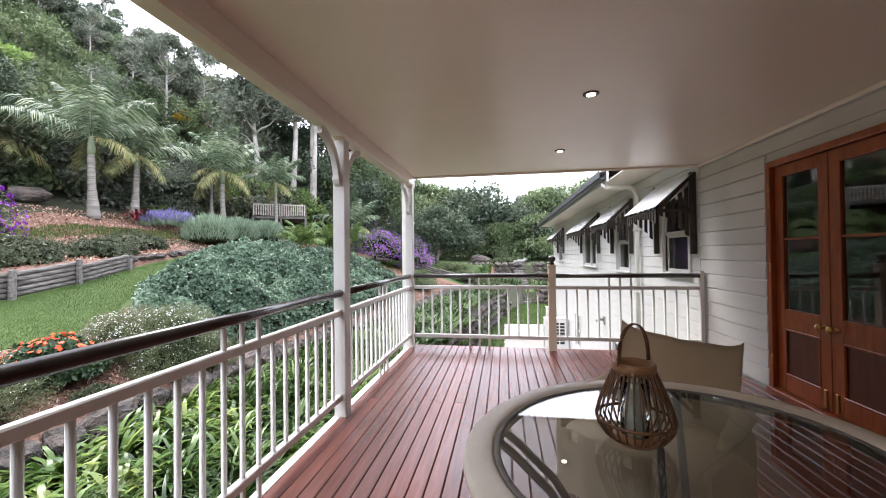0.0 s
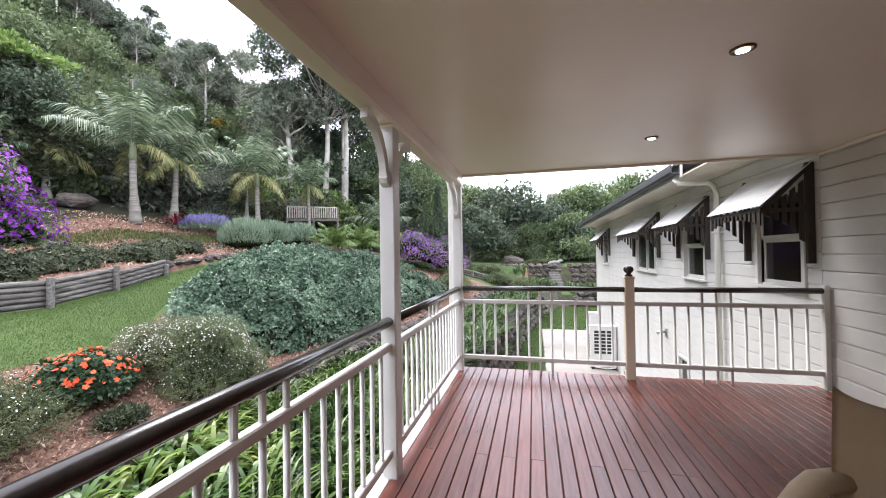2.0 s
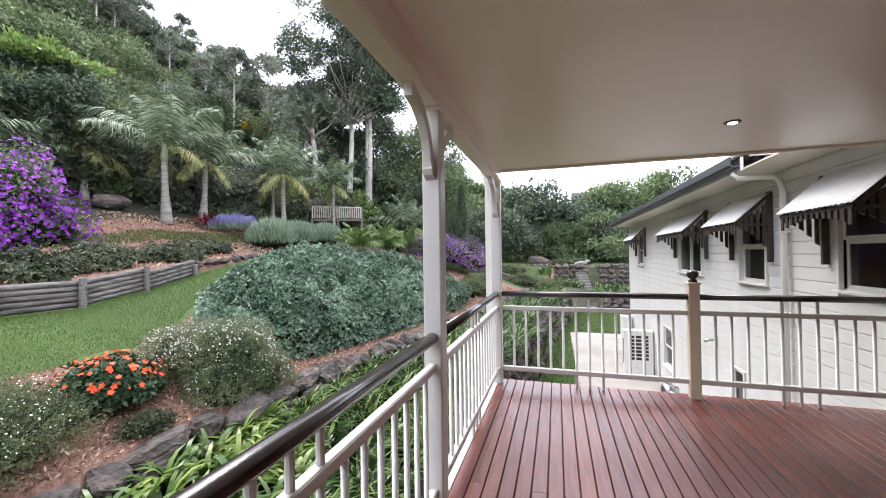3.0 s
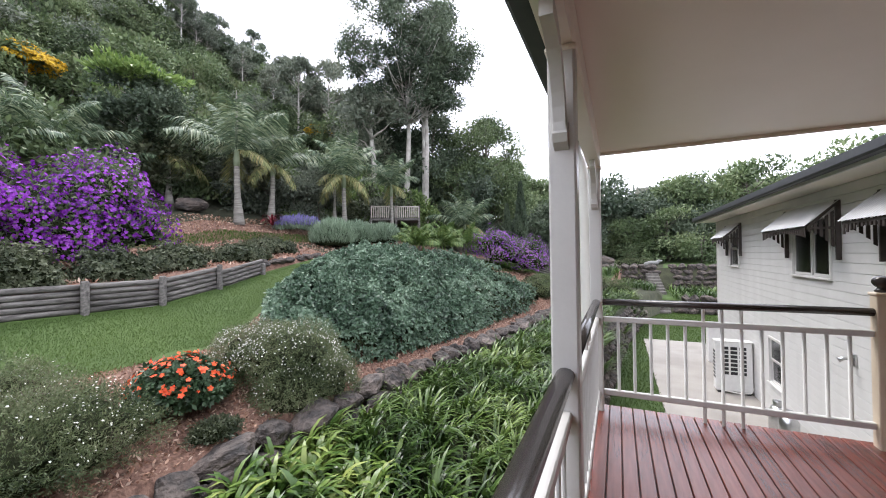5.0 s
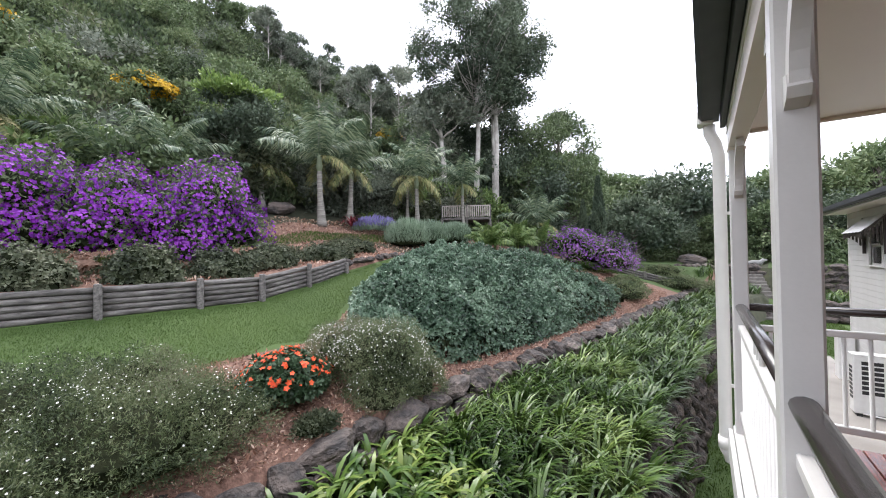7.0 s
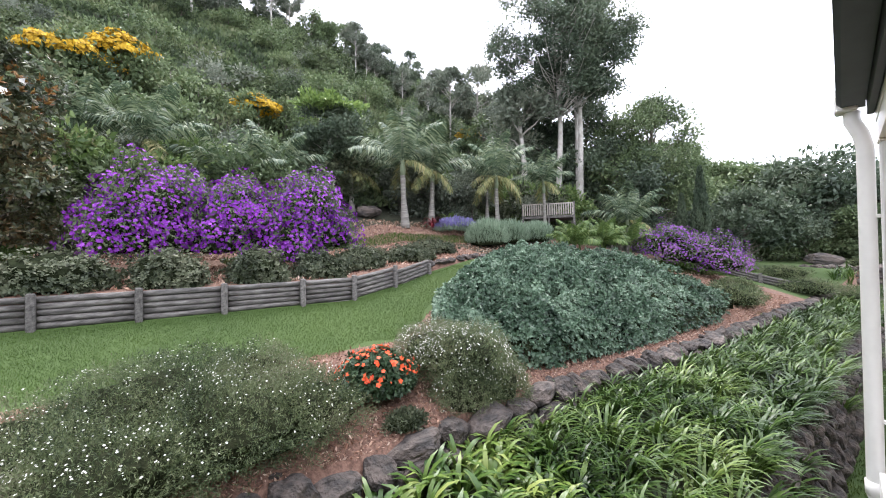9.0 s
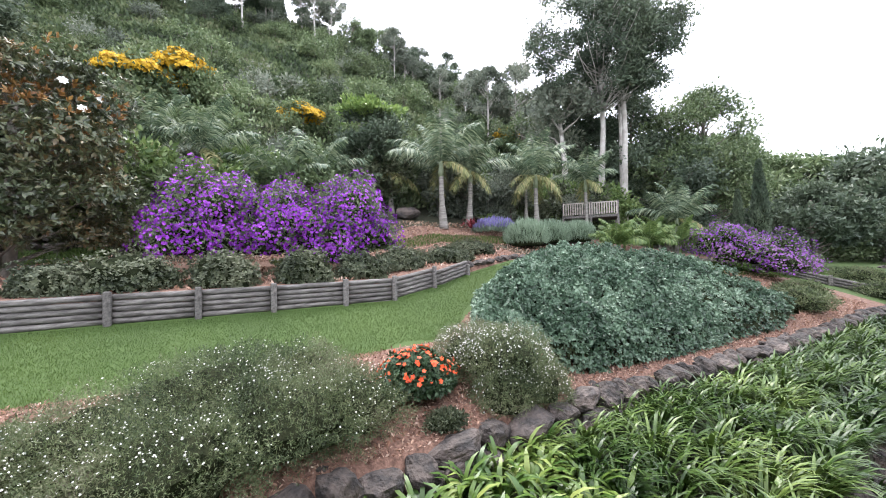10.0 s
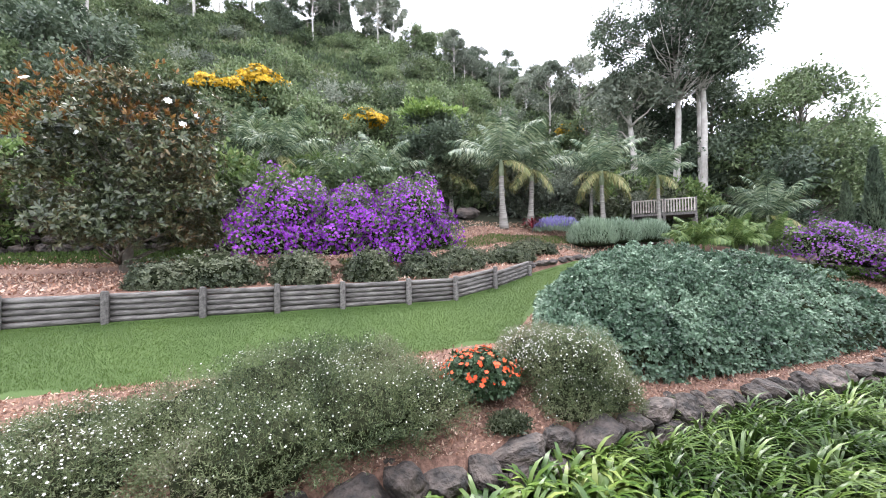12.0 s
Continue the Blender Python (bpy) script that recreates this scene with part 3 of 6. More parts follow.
hp = thing("downpipe", (3.72, 8.07, 0), "white downpipe dropping from the eave down the wall", "downpipe")
part("pipe", tube(bmesh.new(), [(-0.55, 0.05, 2.6), (-0.5, 0.03, 2.52), (-0.08, 0, 2.5), (0, 0, 2.44), (0.03, 0, 2.3), (0.03, 0, GROUND)], 0.04, 12), M_PVC, hp, "", True)
for z in (0.55, -0.9, 1.7):
    part("bracket", box(bmesh.new(), -0.025, 0.1, -0.055, 0.055, z, z + 0.02), M_PVC, hp)


def window(o, sashes=2, sill=True):
    y0, y1, z0, z1 = o
    w = thing("window", (WX, (y0 + y1) / 2, z0), "white timber sash window with dark reflecting glass", "window", "house windows", kind="structure")
    hw = (y1 - y0) / 2
    h = z1 - z0
    bm = bmesh.new()
    for a, b, c, d in ((-hw - 0.06, -hw, -0.02, h + 0.05), (hw, hw + 0.06, -0.02, h + 0.05), (-hw, hw, h, h + 0.05)):
        box(bm, -0.025, 0.1, a, b, c, d, 0.004)
    part("window_frame", bm, M_WHITE, w)
    part("window_sill", box(bmesh.new(), -0.06, 0.12, -hw - 0.07, hw + 0.07, -0.055, -0.02, 0.005), M_WHITE, w)
    n = sashes
    wide = hw > 0.6
    for k in range(n):
        s = part("sash", bmesh.new(), M_WHITE, w)
        bm = bmesh.new()
        if wide:
            a, b, c, d = -hw + 2 * hw * k / n, -hw + 2 * hw * (k + 1) / n, 0, h
        else:
            a, b, c, d = -hw, hw, h * k / n, h * (k + 1) / n
        x0 = 0.02 + 0.03 * (1 - k)
        t = 0.045
        for q in ((a, a + t, c, d), (b - t, b, c, d), (a + t, b - t, c, c + t), (a + t, b - t, d - t, d)):
            box(bm, x0, x0 + 0.03, *q, 0.003)
        bm.to_mesh(s.data)
        bm.free()
        g = boxpart("pane", (x0 + 0.012, x0 + 0.018, a + t, b - t, c + t, d - t), M_SCREEN, s, bevel=0)
        g.visible_shadow = False
    return w


M_WINGLASS = glassmat("window_glass", (0.86, 0.9, 0.9))
M_SCREEN = glassmat("screened_window_glass", (0.6, 0.62, 0.62), 0.12, 1.2)
for o in WINS + LOWS:
    window(o)


def awning(y0, y1, zt=2.36, zb=1.92, reach=0.47):
    """A timber-sided window hood with a corrugated top."""
    a = thing("window_awning", (WX, (y0 + y1) / 2, zt), "corrugated window hood with dark slatted timber sides", "awning", "window awnings")
    hw = (y1 - y0) / 2
    drop = zt - zb
    bm = bmesh.new()
    n = int(2 * hw / 0.038)
    for t in (0.0, 0.006):
        lo = [bm.verts.new((-reach - 0.05, -hw - 0.04 + (2 * hw + 0.08) * k / n, -drop - 0.03 + 0.009 * (k % 2) + t)) for k in range(n + 1)]
        hi = [bm.verts.new((-0.02, -hw - 0.04 + (2 * hw + 0.08) * k / n, 0.0 + 0.009 * (k % 2) + t)) for k in range(n + 1)]
        for k in range(n):
            bm.faces.new((lo[k], lo[k + 1], hi[k + 1], hi[k]))
    part("hood_sheet", bm, M_ROOF, a, "pale corrugated sheet")
    for s in (-1, 1):
        y = s * hw
        part("wall_stile", box(bmesh.new(), -0.075, -0.002, y - 0.022, y + 0.022, -1.09, -0.01, 0.004), M_AWNWOOD, a)
        part("rafter", prism(bmesh.new(), [(-reach, -drop - 0.03), (-0.07, -0.03), (-0.07, -0.1), (-reach, -drop - 0.1)], "y", y - 0.02, y + 0.02), M_AWNWOOD, a)
        part("cross_rail", box(bmesh.new(), -reach + 0.02, -0.07, y - 0.016, y + 0.016, -drop - 0.09, -drop - 0.045, 0.003), M_AWNWOOD, a)
        m = 5
        for k in range(m):
            x = -reach + 0.02 + (reach - 0.11) * k / (m - 0.4)
            u = (x + reach) / reach
            top = -drop - 0.05 + (drop - 0.02) * u
            bot = -drop - 0.12 - 0.5 * u ** 1.8
            part("slat", prism(bmesh.new(), [(x, bot), (x + 0.045, bot - 0.03), (x + 0.045, top), (x, top - 0.04)], "y", y - 0.009, y + 0.009), M_AWNWOOD, a)
    m = max(5, int(2 * hw / 0.09))
    part("front_rail", box(bmesh.new(), -reach - 0.02, -reach + 0.015, -hw, hw, -drop - 0.075, -drop - 0.035, 0.003), M_AWNWOOD, a)
    for k in range(m):
        y = -hw + 0.02 + (2 * hw - 0.09) * k / (m - 1)
        e = abs(2 * k / (m - 1) - 1)
        part("valance_slat", box(bmesh.new(), -reach - 0.018, -reach - 0.002, y, y + 0.048, -drop - 0.13 - 0.1 * e ** 2, -drop - 0.04), M_AWNWOOD, a)
    return a


awning(6.03, 7.26)
awning(8.5, 9.85)
awning(11.1, 13.4)
awning(17.1, 18.8)

# French doors
door = thing("door_1", (WX, 3.975, 0), "pair of varnished red cedar French doors, closed", "door", kind="structure")
bm = bmesh.new()
box(bm, -0.03, 0.12, 0.6, 0.655, 0, 2.14, 0.004)
box(bm, -0.03, 0.12, -0.655, -0.6, 0, 2.14, 0.004)
box(bm, -0.03, 0.12, -0.6, 0.6, 2.085, 2.14, 0.004)
part("door_frame", bm, M_DOOR, door)
part("door_step", box(bmesh.new(), -0.06, 0.12, -0.655, 0.655, -0.006, 0.03, 0.004), M_DOOR, door)
for s, y0, y1 in ((1, 0.004, 0.596), (-1, -0.596, -0.004)):
    leaf = part("door_leaf", box(box(box(box(box(bmesh.new(), 0.01, 0.05, y0, y0 + 0.1, 0.035, 2.08, 0.003), 0.01, 0.05, y1 - 0.1, y1, 0.035, 2.08, 0.003), 0.01, 0.05, y0 + 0.1, y1 - 0.1, 1.98, 2.08, 0.003), 0.01, 0.05, y0 + 0.1, y1 - 0.1, 0.6, 0.775, 0.003), 0.01, 0.05, y0 + 0.1, y1 - 0.1, 0.035, 0.18, 0.003), M_DOOR, door)
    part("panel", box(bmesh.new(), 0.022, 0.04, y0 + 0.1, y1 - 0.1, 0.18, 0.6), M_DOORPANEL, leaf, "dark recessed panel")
    bm = bmesh.new()
    for q in ((y0 + 0.1, y1 - 0.1, 0.18, 0.198), (y0 + 0.1, y1 - 0.1, 0.582, 0.6), (y0 + 0.1, y0 + 0.118, 0.198, 0.582), (y1 - 0.118, y1 - 0.1, 0.198, 0.582)):
        box(bm, 0.004, 0.022, *q, 0.005)
    part("moulding", bm, M_DOOR, leaf)
    for k, (za, zb) in enumerate(((0.775, 1.4), (1.42, 1.98))):
        g = part("pane", box(bmesh.new(), 0.027, 0.033, y0 + 0.1, y1 - 0.1, za, zb), M_WINGLASS, leaf)
        g.visible_shadow = False
    part("glazing_bar", box(bmesh.new(), 0.016, 0.044, y0 + 0.1, y1 - 0.1, 1.4, 1.42, 0.003), M_DOOR, leaf)
    hy = y0 + 0.05 if s > 0 else y1 - 0.05
    bm = lathe(bmesh.new(), [(0.022, 0.0), (0.02, 0.008), (0.01, 0.012), (0.01, 0.035), (0.026, 0.045), (0.028, 0.055), (0.018, 0.068), (0.004, 0.072)], 16)
    bmesh.ops.transform(bm, matrix=Matrix.Translation((0.01, hy, 0.69)) @ Matrix.Rotation(-math.pi / 2, 4, 'Y'), verts=bm.verts)
    part("knob", bm, M_BRASS, leaf, "brass knob", True)
    bm = box(bmesh.new(), -0.002, 0.01, hy - 0.012, hy + 0.012, 0.06, 0.2, 0.003)
    part("bolt", bm, M_BRASS, leaf, "brass foot bolt")
for z in (0.25, 1.1, 1.85):
    part("hinge", tube(bmesh.new(), [(-0.034, 0.6, z), (-0.034, 0.6, z + 0.09)], 0.008, 8), M_BRASS, door, "", True)

# ---- foliage generators ----
RNG = np.random.default_rng(11)


def unit(v):
    return v / np.maximum(1e-9, np.linalg.norm(v, axis=1, keepdims=True))


def leaf_arrays(p, n, size, aspect=0.45, spread=0.8, lift=0.2, vary=0.5, fold=0.15):
    """Leaves as folded diamonds, growing from points p roughly along directions n."""
    k = len(p)
    d = unit(n + RNG.normal(0, spread, (k, 3)) + np.array([0, 0, lift]))
    r = RNG.normal(0, 1, (k, 3))
    s = unit(np.cross(d, r))
    up = np.cross(s, d)
    L = size * (1 + vary * (RNG.random((k, 1)) - 0.5) * 2)
    W = L * aspect * 0.5
    v = np.empty((k, 4, 3))
    v[:, 0] = p
    v[:, 1] = p + d * L * 0.5 + s * W + up * L * fold
    v[:, 2] = p + d * L
    v[:, 3] = p + d * L * 0.5 - s * W + up * L * fold
    return v.reshape(-1, 3), np.arange(k * 4).reshape(k, 4)


def whorl_arrays(p, n, k, size, aspect=0.45, tilt=1.0, jitter=0.3, vary=0.3, fold=0.1):
    """Whorls of k leaves round each shoot tip p, opening about its direction n; tilt: how far they open, in radians."""
    m = len(p)
    n = unit(n + RNG.normal(0, 0.28, (m, 3)))
    a = unit(np.cross(n, RNG.normal(0, 1, (m, 3))))
    b = np.cross(n, a)
    start = RNG.random((m, 1)) * math.tau
    out = np.empty((m, k, 4, 3))
    for j in range(k):
        th = start + j * math.tau / k + RNG.normal(0, 0.2, (m, 1))
        tl = tilt + RNG.normal(0, jitter, (m, 1))
        r = a * np.cos(th) + b * np.sin(th)
        d = n * np.cos(tl) + r * np.sin(tl)
        s = unit(np.cross(n, r))
        up = np.cross(d, s)
        L = size * (1 + vary * (RNG.random((m, 1)) * 2 - 1))
        out[:, j, 0] = p + d * L * 0.06
        out[:, j, 1] = p + d * L * 0.58 + s * L * aspect * 0.5 + up * L * fold
        out[:, j, 2] = p + d * L
        out[:, j, 3] = p + d * L * 0.58 - s * L * aspect * 0.5 + up * L * fold
    return out.reshape(-1, 3), np.arange(m * k * 4).reshape(-1, 4)


def sprig_arrays(p, n, k, length, size, aspect=0.25):
    """Thin sprigs: k small leaves set along a short curved shoot that starts at p and runs along n."""
    m = len(p)
    d = unit(n + RNG.normal(0, 0.45, (m, 3)) + np.array([0, 0, 0.15]))
    L = length * (0.6 + 0.8 * RNG.random((m, 1)))
    vs = []
    for j in range(k):
        u = (j + 0.5) / k
        q = p + d * L * (u - 0.35) + np.array([0, 0, -0.25]) * L * max(0.0, u - 0.35) ** 2
        e = unit(d * 0.75 + RNG.normal(0, 0.55, (m, 3)))
        s = unit(np.cross(e, RNG.normal(0, 1, (m, 3))))
        z = size * (0.6 + 0.8 * RNG.random((m, 1)))
        v = np.empty((m, 4, 3))
        v[:, 0], v[:, 2] = q, q + e * z
        v[:, 1], v[:, 3] = q + e * z * 0.5 + s * z * aspect, q + e * z * 0.5 - s * z * aspect
        vs.append(v)
    v = np.stack(vs, 1).reshape(-1, 3)
    return v, np.arange(len(v)).reshape(-1, 4)


def join(arrs):
    vs, fs, ms, o = [], [], [], 0
    for (v, f), m in arrs:
        vs.append(v)
        fs.append(f + o)
        ms.append(np.full(len(f), m))
        o += len(v)
    return np.concatenate(vs), np.concatenate(fs), np.concatenate(ms)


def blob_points(c, r, n, shell=0.35, seed=0, rough=0.25, low=-0.35):
    """Points near the surface of an uneven ball, with outward directions."""
    d = unit(RNG.normal(0, 1, (int(n * 1.7) + 8, 3)))
    d = d[d[:, 2] > low][:n]
    ph = np.array([seed * 1.7, seed * 0.9, seed * 2.3])
    bump = 1 + rough * (np.sin(d[:, 0] * 5 + ph[0]) * np.sin(d[:, 1] * 6 + ph[1]) + 0.6 * np.sin(d[:, 2] * 9 + ph[2] + d[:, 0] * 7))
    bump = bump + 0.05 * np.sin(d[:, 0] * 21 + ph[1]) * np.sin(d[:, 1] * 23 + ph[2]) * np.sin(d[:, 2] * 17 + ph[0] + 1)
    rad = bump * (1 - shell * RNG.random(len(d)) ** 1.6)
    p = np.array(c) + d * rad[:, None] * np.array(r)
    return p, unit(d / np.array(r))


def foliage(name, arrs, mats, parent=None, label=""):
    v, f, m = join(arrs)
    return link_mesh(name, np_mesh(name, v, f, m), mats, parent, label)


def strap_arrays(base, az, length, width, rise, seg=4, bend=1.0):
    """Arching strap leaves: one strip of quads each, returned as quads."""
    k = len(base)
    dirs = np.stack([np.cos(az), np.sin(az), np.zeros(k)], 1)
    side = np.stack([-np.sin(az), np.cos(az), np.zeros(k)], 1)
    v = np.empty((k, seg + 1, 2, 3))
    pos = base.copy()
    ang = rise.copy()
    for s in range(seg + 1):
        w = width * (0.7 if s == 0 else 1.0 if s < seg - 1 else 0.8 if s < seg else 0.1)
        v[:, s, 0] = pos - side * (w[:, None] / 2)
        v[:, s, 1] = pos + side * (w[:, None] / 2)
        step = (length / seg)[:, None]
        pos = pos + (dirs * np.cos(ang)[:, None] + np.array([0, 0, 1]) * np.sin(ang)[:, None]) * step
        ang = ang - bend * (0.35 + 0.25 * s) * np.ones(k)
    idx = np.arange(k * (seg + 1) * 2).reshape(k, seg + 1, 2)
    f = np.stack([idx[:, :-1, 0], idx[:, :-1, 1], idx[:, 1:, 1], idx[:, 1:, 0]], -1).reshape(-1, 4)
    return v.reshape(-1, 3), f


def flower_arrays(p, n, size, petals=5):
    """Small open flowers: a few petals each."""
    out_v = []
    k = len(p)
    n = unit(n + RNG.normal(0, 0.35, (k, 3)))
    a = unit(np.cross(n, RNG.normal(0, 1, (k, 3))))
    b = np.cross(n, a)
    sz = size * (0.7 + 0.6 * RNG.random((k, 1)))
    for j in range(petals):
        t = j * math.tau / petals
        d = a * math.cos(t) + b * math.sin(t)
        e = -a * math.sin(t) + b * math.cos(t)
        v = np.empty((k, 4, 3))
        v[:, 0] = p
        v[:, 1] = p + d * sz * 0.55 + e * sz * 0.38 + n * sz * 0.12
        v[:, 2] = p + d * sz + n * sz * 0.1
        v[:, 3] = p + d * sz * 0.55 - e * sz * 0.38 + n * sz * 0.12
        out_v.append(v.reshape(-1, 3))
    v = np.concatenate(out_v)
    return v, np.arange(len(v)).reshape(-1, 4)

# ---- garden: stone and log walls ----
def rock_mesh(seed, flat=0.75):
    bm = bmesh.new()
    bmesh.ops.create_icosphere(bm, subdivisions=3, radius=0.5)
    rs = random.Random(seed)
    off = Vector((rs.random() * 50, rs.random() * 50, rs.random() * 50))
    cuts = [Vector((rs.gauss(0, 1), rs.gauss(0, 1), rs.gauss(0, 1))).normalized() for _ in range(13)]
    depth = [rs.uniform(0.6, 0.8) for _ in cuts]
    for v in bm.verts:
        n = v.co.normalized()
        r = 0.5
        for c, q in zip(cuts, depth):
            k = n.dot(c)
            if k > 0.5:
                r = min(r, 0.5 * q / k)
        r *= 1 + 0.12 * noise.noise(n * 2.2 + off)
        v.co = Vector((n.x * r, n.y * r, n.z * r * flat))
    me = bpy.data.meshes.new("rock")
    bm.to_mesh(me)
    bm.free()
    me.materials.append(M_ROCK)
    return me


ROCKS = [rock_mesh(s) for s in range(9)]
rk = random.Random(5)


def rock(parent, x, y, z, sx, sy, sz, name="rock"):
    o = new(name, ROCKS[rk.randrange(9)])
    o.parent = parent
    o.matrix_basis = Matrix.LocRotScale((x, y, z), Euler((rk.uniform(-0.22, 0.22), rk.uniform(-0.25, 0.25), rk.uniform(-0.4, 0.4) + (math.pi if rk.random() < 0.5 else 0))), (sx, sy, sz))
    return o


upper_wall = thing("garden_wall", (0, 0, 0), "low dry-stone edging of dark basalt boulders", "stone wall", kind="structure")
y = -1.0
while y < 31:
    w = rk.choice([rk.uniform(0.22, 0.36), rk.uniform(0.36, 0.56), rk.uniform(0.5, 0.78)])
    x = float(x_upper(y + w / 2)) + rk.uniform(-0.06, 0.08)
    zt = float(z_up(y))
    h = rk.uniform(0.3, 0.44)
    rock(upper_wall, x + 0.1, y + w / 2, zt - h * 0.33 + rk.uniform(-0.05, 0.05), 0.6, w * 1.25, h * 1.6)
    rock(upper_wall, x + 0.26, y + w / 2 + rk.uniform(-0.15, 0.15), zt - h + 0.0, 0.5, w * 1.25, 0.56)
    if y < 22:
        rock(upper_wall, x + 0.36, y + w / 2 + rk.uniform(-0.25, 0.25), zt - h - 0.2, 0.5, w * 1.25, 0.5)
    if rk.random() < 0.3:
        rock(upper_wall, x - 0.22 + rk.uniform(-0.1, 0.1), y + w * 0.4, zt - 0.02, 0.25, 0.3, 0.22)
    y += w

lower_wall = thing("garden_wall", (0, 0, 0), "dry-stone retaining wall of rounded basalt boulders", "stone wall", kind="structure")
for row in range(4):
    y = 2.0 + rk.random()
    while y < 29.5:
        w = rk.uniform(0.36, 0.66)
        u = float(x_upper(y))
        x = max(float(x_lower(y)), u + 1.6)
        rock(lower_wall, x - 0.02 - 0.085 * row, y + w / 2, -2.75 + 0.35 * row + rk.uniform(-0.04, 0.04), 0.52, w * 1.3, 0.66)
        y += w

for yy, z0, z1, xa, xb in ((33.0, -2.9, -2.0, -0.5, 9.0), (37.1, -1.7, 0.15, -2.5, 10.0)):
    tw = thing("terrace_wall", (0, 0, 0), "far dry-stone terrace wall across the lower lawn", "stone wall", kind="structure")
    rows = int((z1 - z0) / 0.42)
    for row in range(rows + 1):
        x = xa + rk.random() * 0.3
        while x < xb:
            w = rk.uniform(0.5, 0.9)
            if not 2.6 < x < 3.5:
                rock(tw, x + w / 2, yy + 0.06 * row, z0 + 0.2 + row * 0.42, w * 1.4, 0.7, 0.85)
            x += w
steps = thing("garden_steps", (3.05, 33, -2.9), "grey stone steps climbing between the terrace walls", "steps")
for k in range(5):
    boxpart("step", (-0.45, 0.45, -0.5 + k * 0.36, -0.14 + k * 0.36, -0.1, 0.19 * (k + 1)), M_STEP, steps, bevel=0.02)
for k in range(9):
    boxpart("step", (-0.45 - 0.06 * k, 0.45 - 0.06 * k, 2.0 + k * 0.3, 2.3 + k * 0.3, 0.9, 1.1 + 0.21 * (k + 1)), M_STEP, steps, bevel=0.02)
boul = thing("boulder_group", (-1.2, 40, 0.3), "pale rounded garden boulder on the far lawn", "boulder")
rock(boul, 0, 0, 0.35, 2.4, 1.4, 1.4, "boulder")
fig = part("garden_ornament", tube(bmesh.new(), [(0.0, 0, 0), (0.25, 0, 0.35), (0.7, 0, 0.5), (1.2, 0, 0.45), (1.45, 0, 0.75), (1.7, 0, 0.7)], [0.18, 0.28, 0.25, 0.28, 0.18, 0.08], 10), M_PALE, None, "", True)
fig.location, fig.scale = (2.2, 38.5, 0.15), (0.8, 0.8, 0.7)
tagged(fig, "pale stone garden ornament on the terrace", "ornament")

concrete = boxpart("pavement", (1.28, WX + 0.02, 4.0, 23.4, -2.96, -2.87), M_CONC, None, bevel=0.01)
tagged(concrete, "pale concrete path beside the house", "pavement", kind="structure")

LOGPOSTS = [(-9.95, -4.6), (-9.72, -3.05), (-9.53, -1.55), (-9.35, -0.13), (-9.15, 1.37), (-8.87, 2.67), (-8.7, 3.96), (-8.51, 5.44), (-8.43, 6.66), (-8.68, 8.06), (-9.15, 9.7)]
log_wall = thing("log_wall", (0, 0, 0), "weathered grey pine log retaining wall with upright posts", "retaining wall", kind="structure")
for i, (x, y) in enumerate(LOGPOSTS):
    z = ground_z(x + 0.1, y)
    nx, ny = LOGPOSTS[min(i + 1, len(LOGPOSTS) - 1)]
    px, py = LOGPOSTS[max(i - 1, 0)]
    a = math.atan2(ny - py, nx - px)
    p = boxpart("post", (-0.055, 0.055, -0.05, 0.05, -0.15, 0.58 if i < 10 else 0.3), M_LOG, log_wall, bevel=0.02)
    p.matrix_basis = Matrix.LocRotScale((x + 0.15, y, z), Euler((0, 0, a)), None)
    if i < len(LOGPOSTS) - 1:
        z2 = ground_z(nx + 0.1, ny)
        n = 6
        for k in range(n):
            if i == 9 and k > 4:
                continue
            bm = bmesh.new()
            d = Vector((nx - x, ny - y, 0)).normalized() * 0.02
            mid = [(x + 0.07 + (nx - x) * s, y + (ny - y) * s, z + (z2 - z) * s - 0.05 + 0.104 * k + rk.uniform(-0.006, 0.006)) for s in (0, 0.33, 0.66, 1)]
            tube(bm, mid, [0.053, 0.054, 0.052, 0.053], 8)
            part("log", bm, M_LOG, log_wall, "", True)
far_log = thing("log_wall", (0, 0, 0), "low grey log edging round the far bed", "retaining wall", kind="structure")
pts = [(-5.6, 25.2), (-4.3, 25.6), (-3.0, 26.0), (-1.7, 26.6)]
for (x, y), (nx, ny) in zip(pts, pts[1:]):
    z, z2 = ground_z(x, y), ground_z(nx, ny)
    for k in range(3):
        part("log", tube(bmesh.new(), [(x, y, z + 0.07 + 0.13 * k), (nx, ny, z2 + 0.07 + 0.13 * k)], 0.068, 8), M_LOG, far_log, "", True)
    part("post", box(bmesh.new(), nx - 0.07, nx + 0.07, ny - 0.12, ny - 0.02, z2 - 0.1, z2 + 0.46, 0.01), M_LOG, far_log)
edging = thing("stone_edging", (0, 0, 0), "small flat stones edging the lawn above the log wall", "stone edging", kind="structure")
y = 9.9
while y < 14:
    w = rk.uniform(0.3, 0.5)
    x = float(x_log(y)) - 0.1
    rock(edging, x, y, ground_z(x, y) + 0.05, 0.4, w * 1.1, 0.3, "stone")
    y += w

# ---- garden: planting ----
# near-black fill inside foliage: the shade between leaves, put into colour
L_CORE = mat("foliage_shade_fill", (0.012, 0.016, 0.008), (0.024, 0.03, 0.014), 0.95, scale=8, bump=0.8, bump_scale=30, fine=0.3, spec=0.05)

# dark olive fill for the daisy bushes, painting shade between their sprigs
M_OLIVECORE = mat("olive_shade_fill", (0.014, 0.018, 0.009), (0.032, 0.036, 0.018), 0.95, scale=14, bump=0.9, bump_scale=60, fine=0.4, spec=0.05)


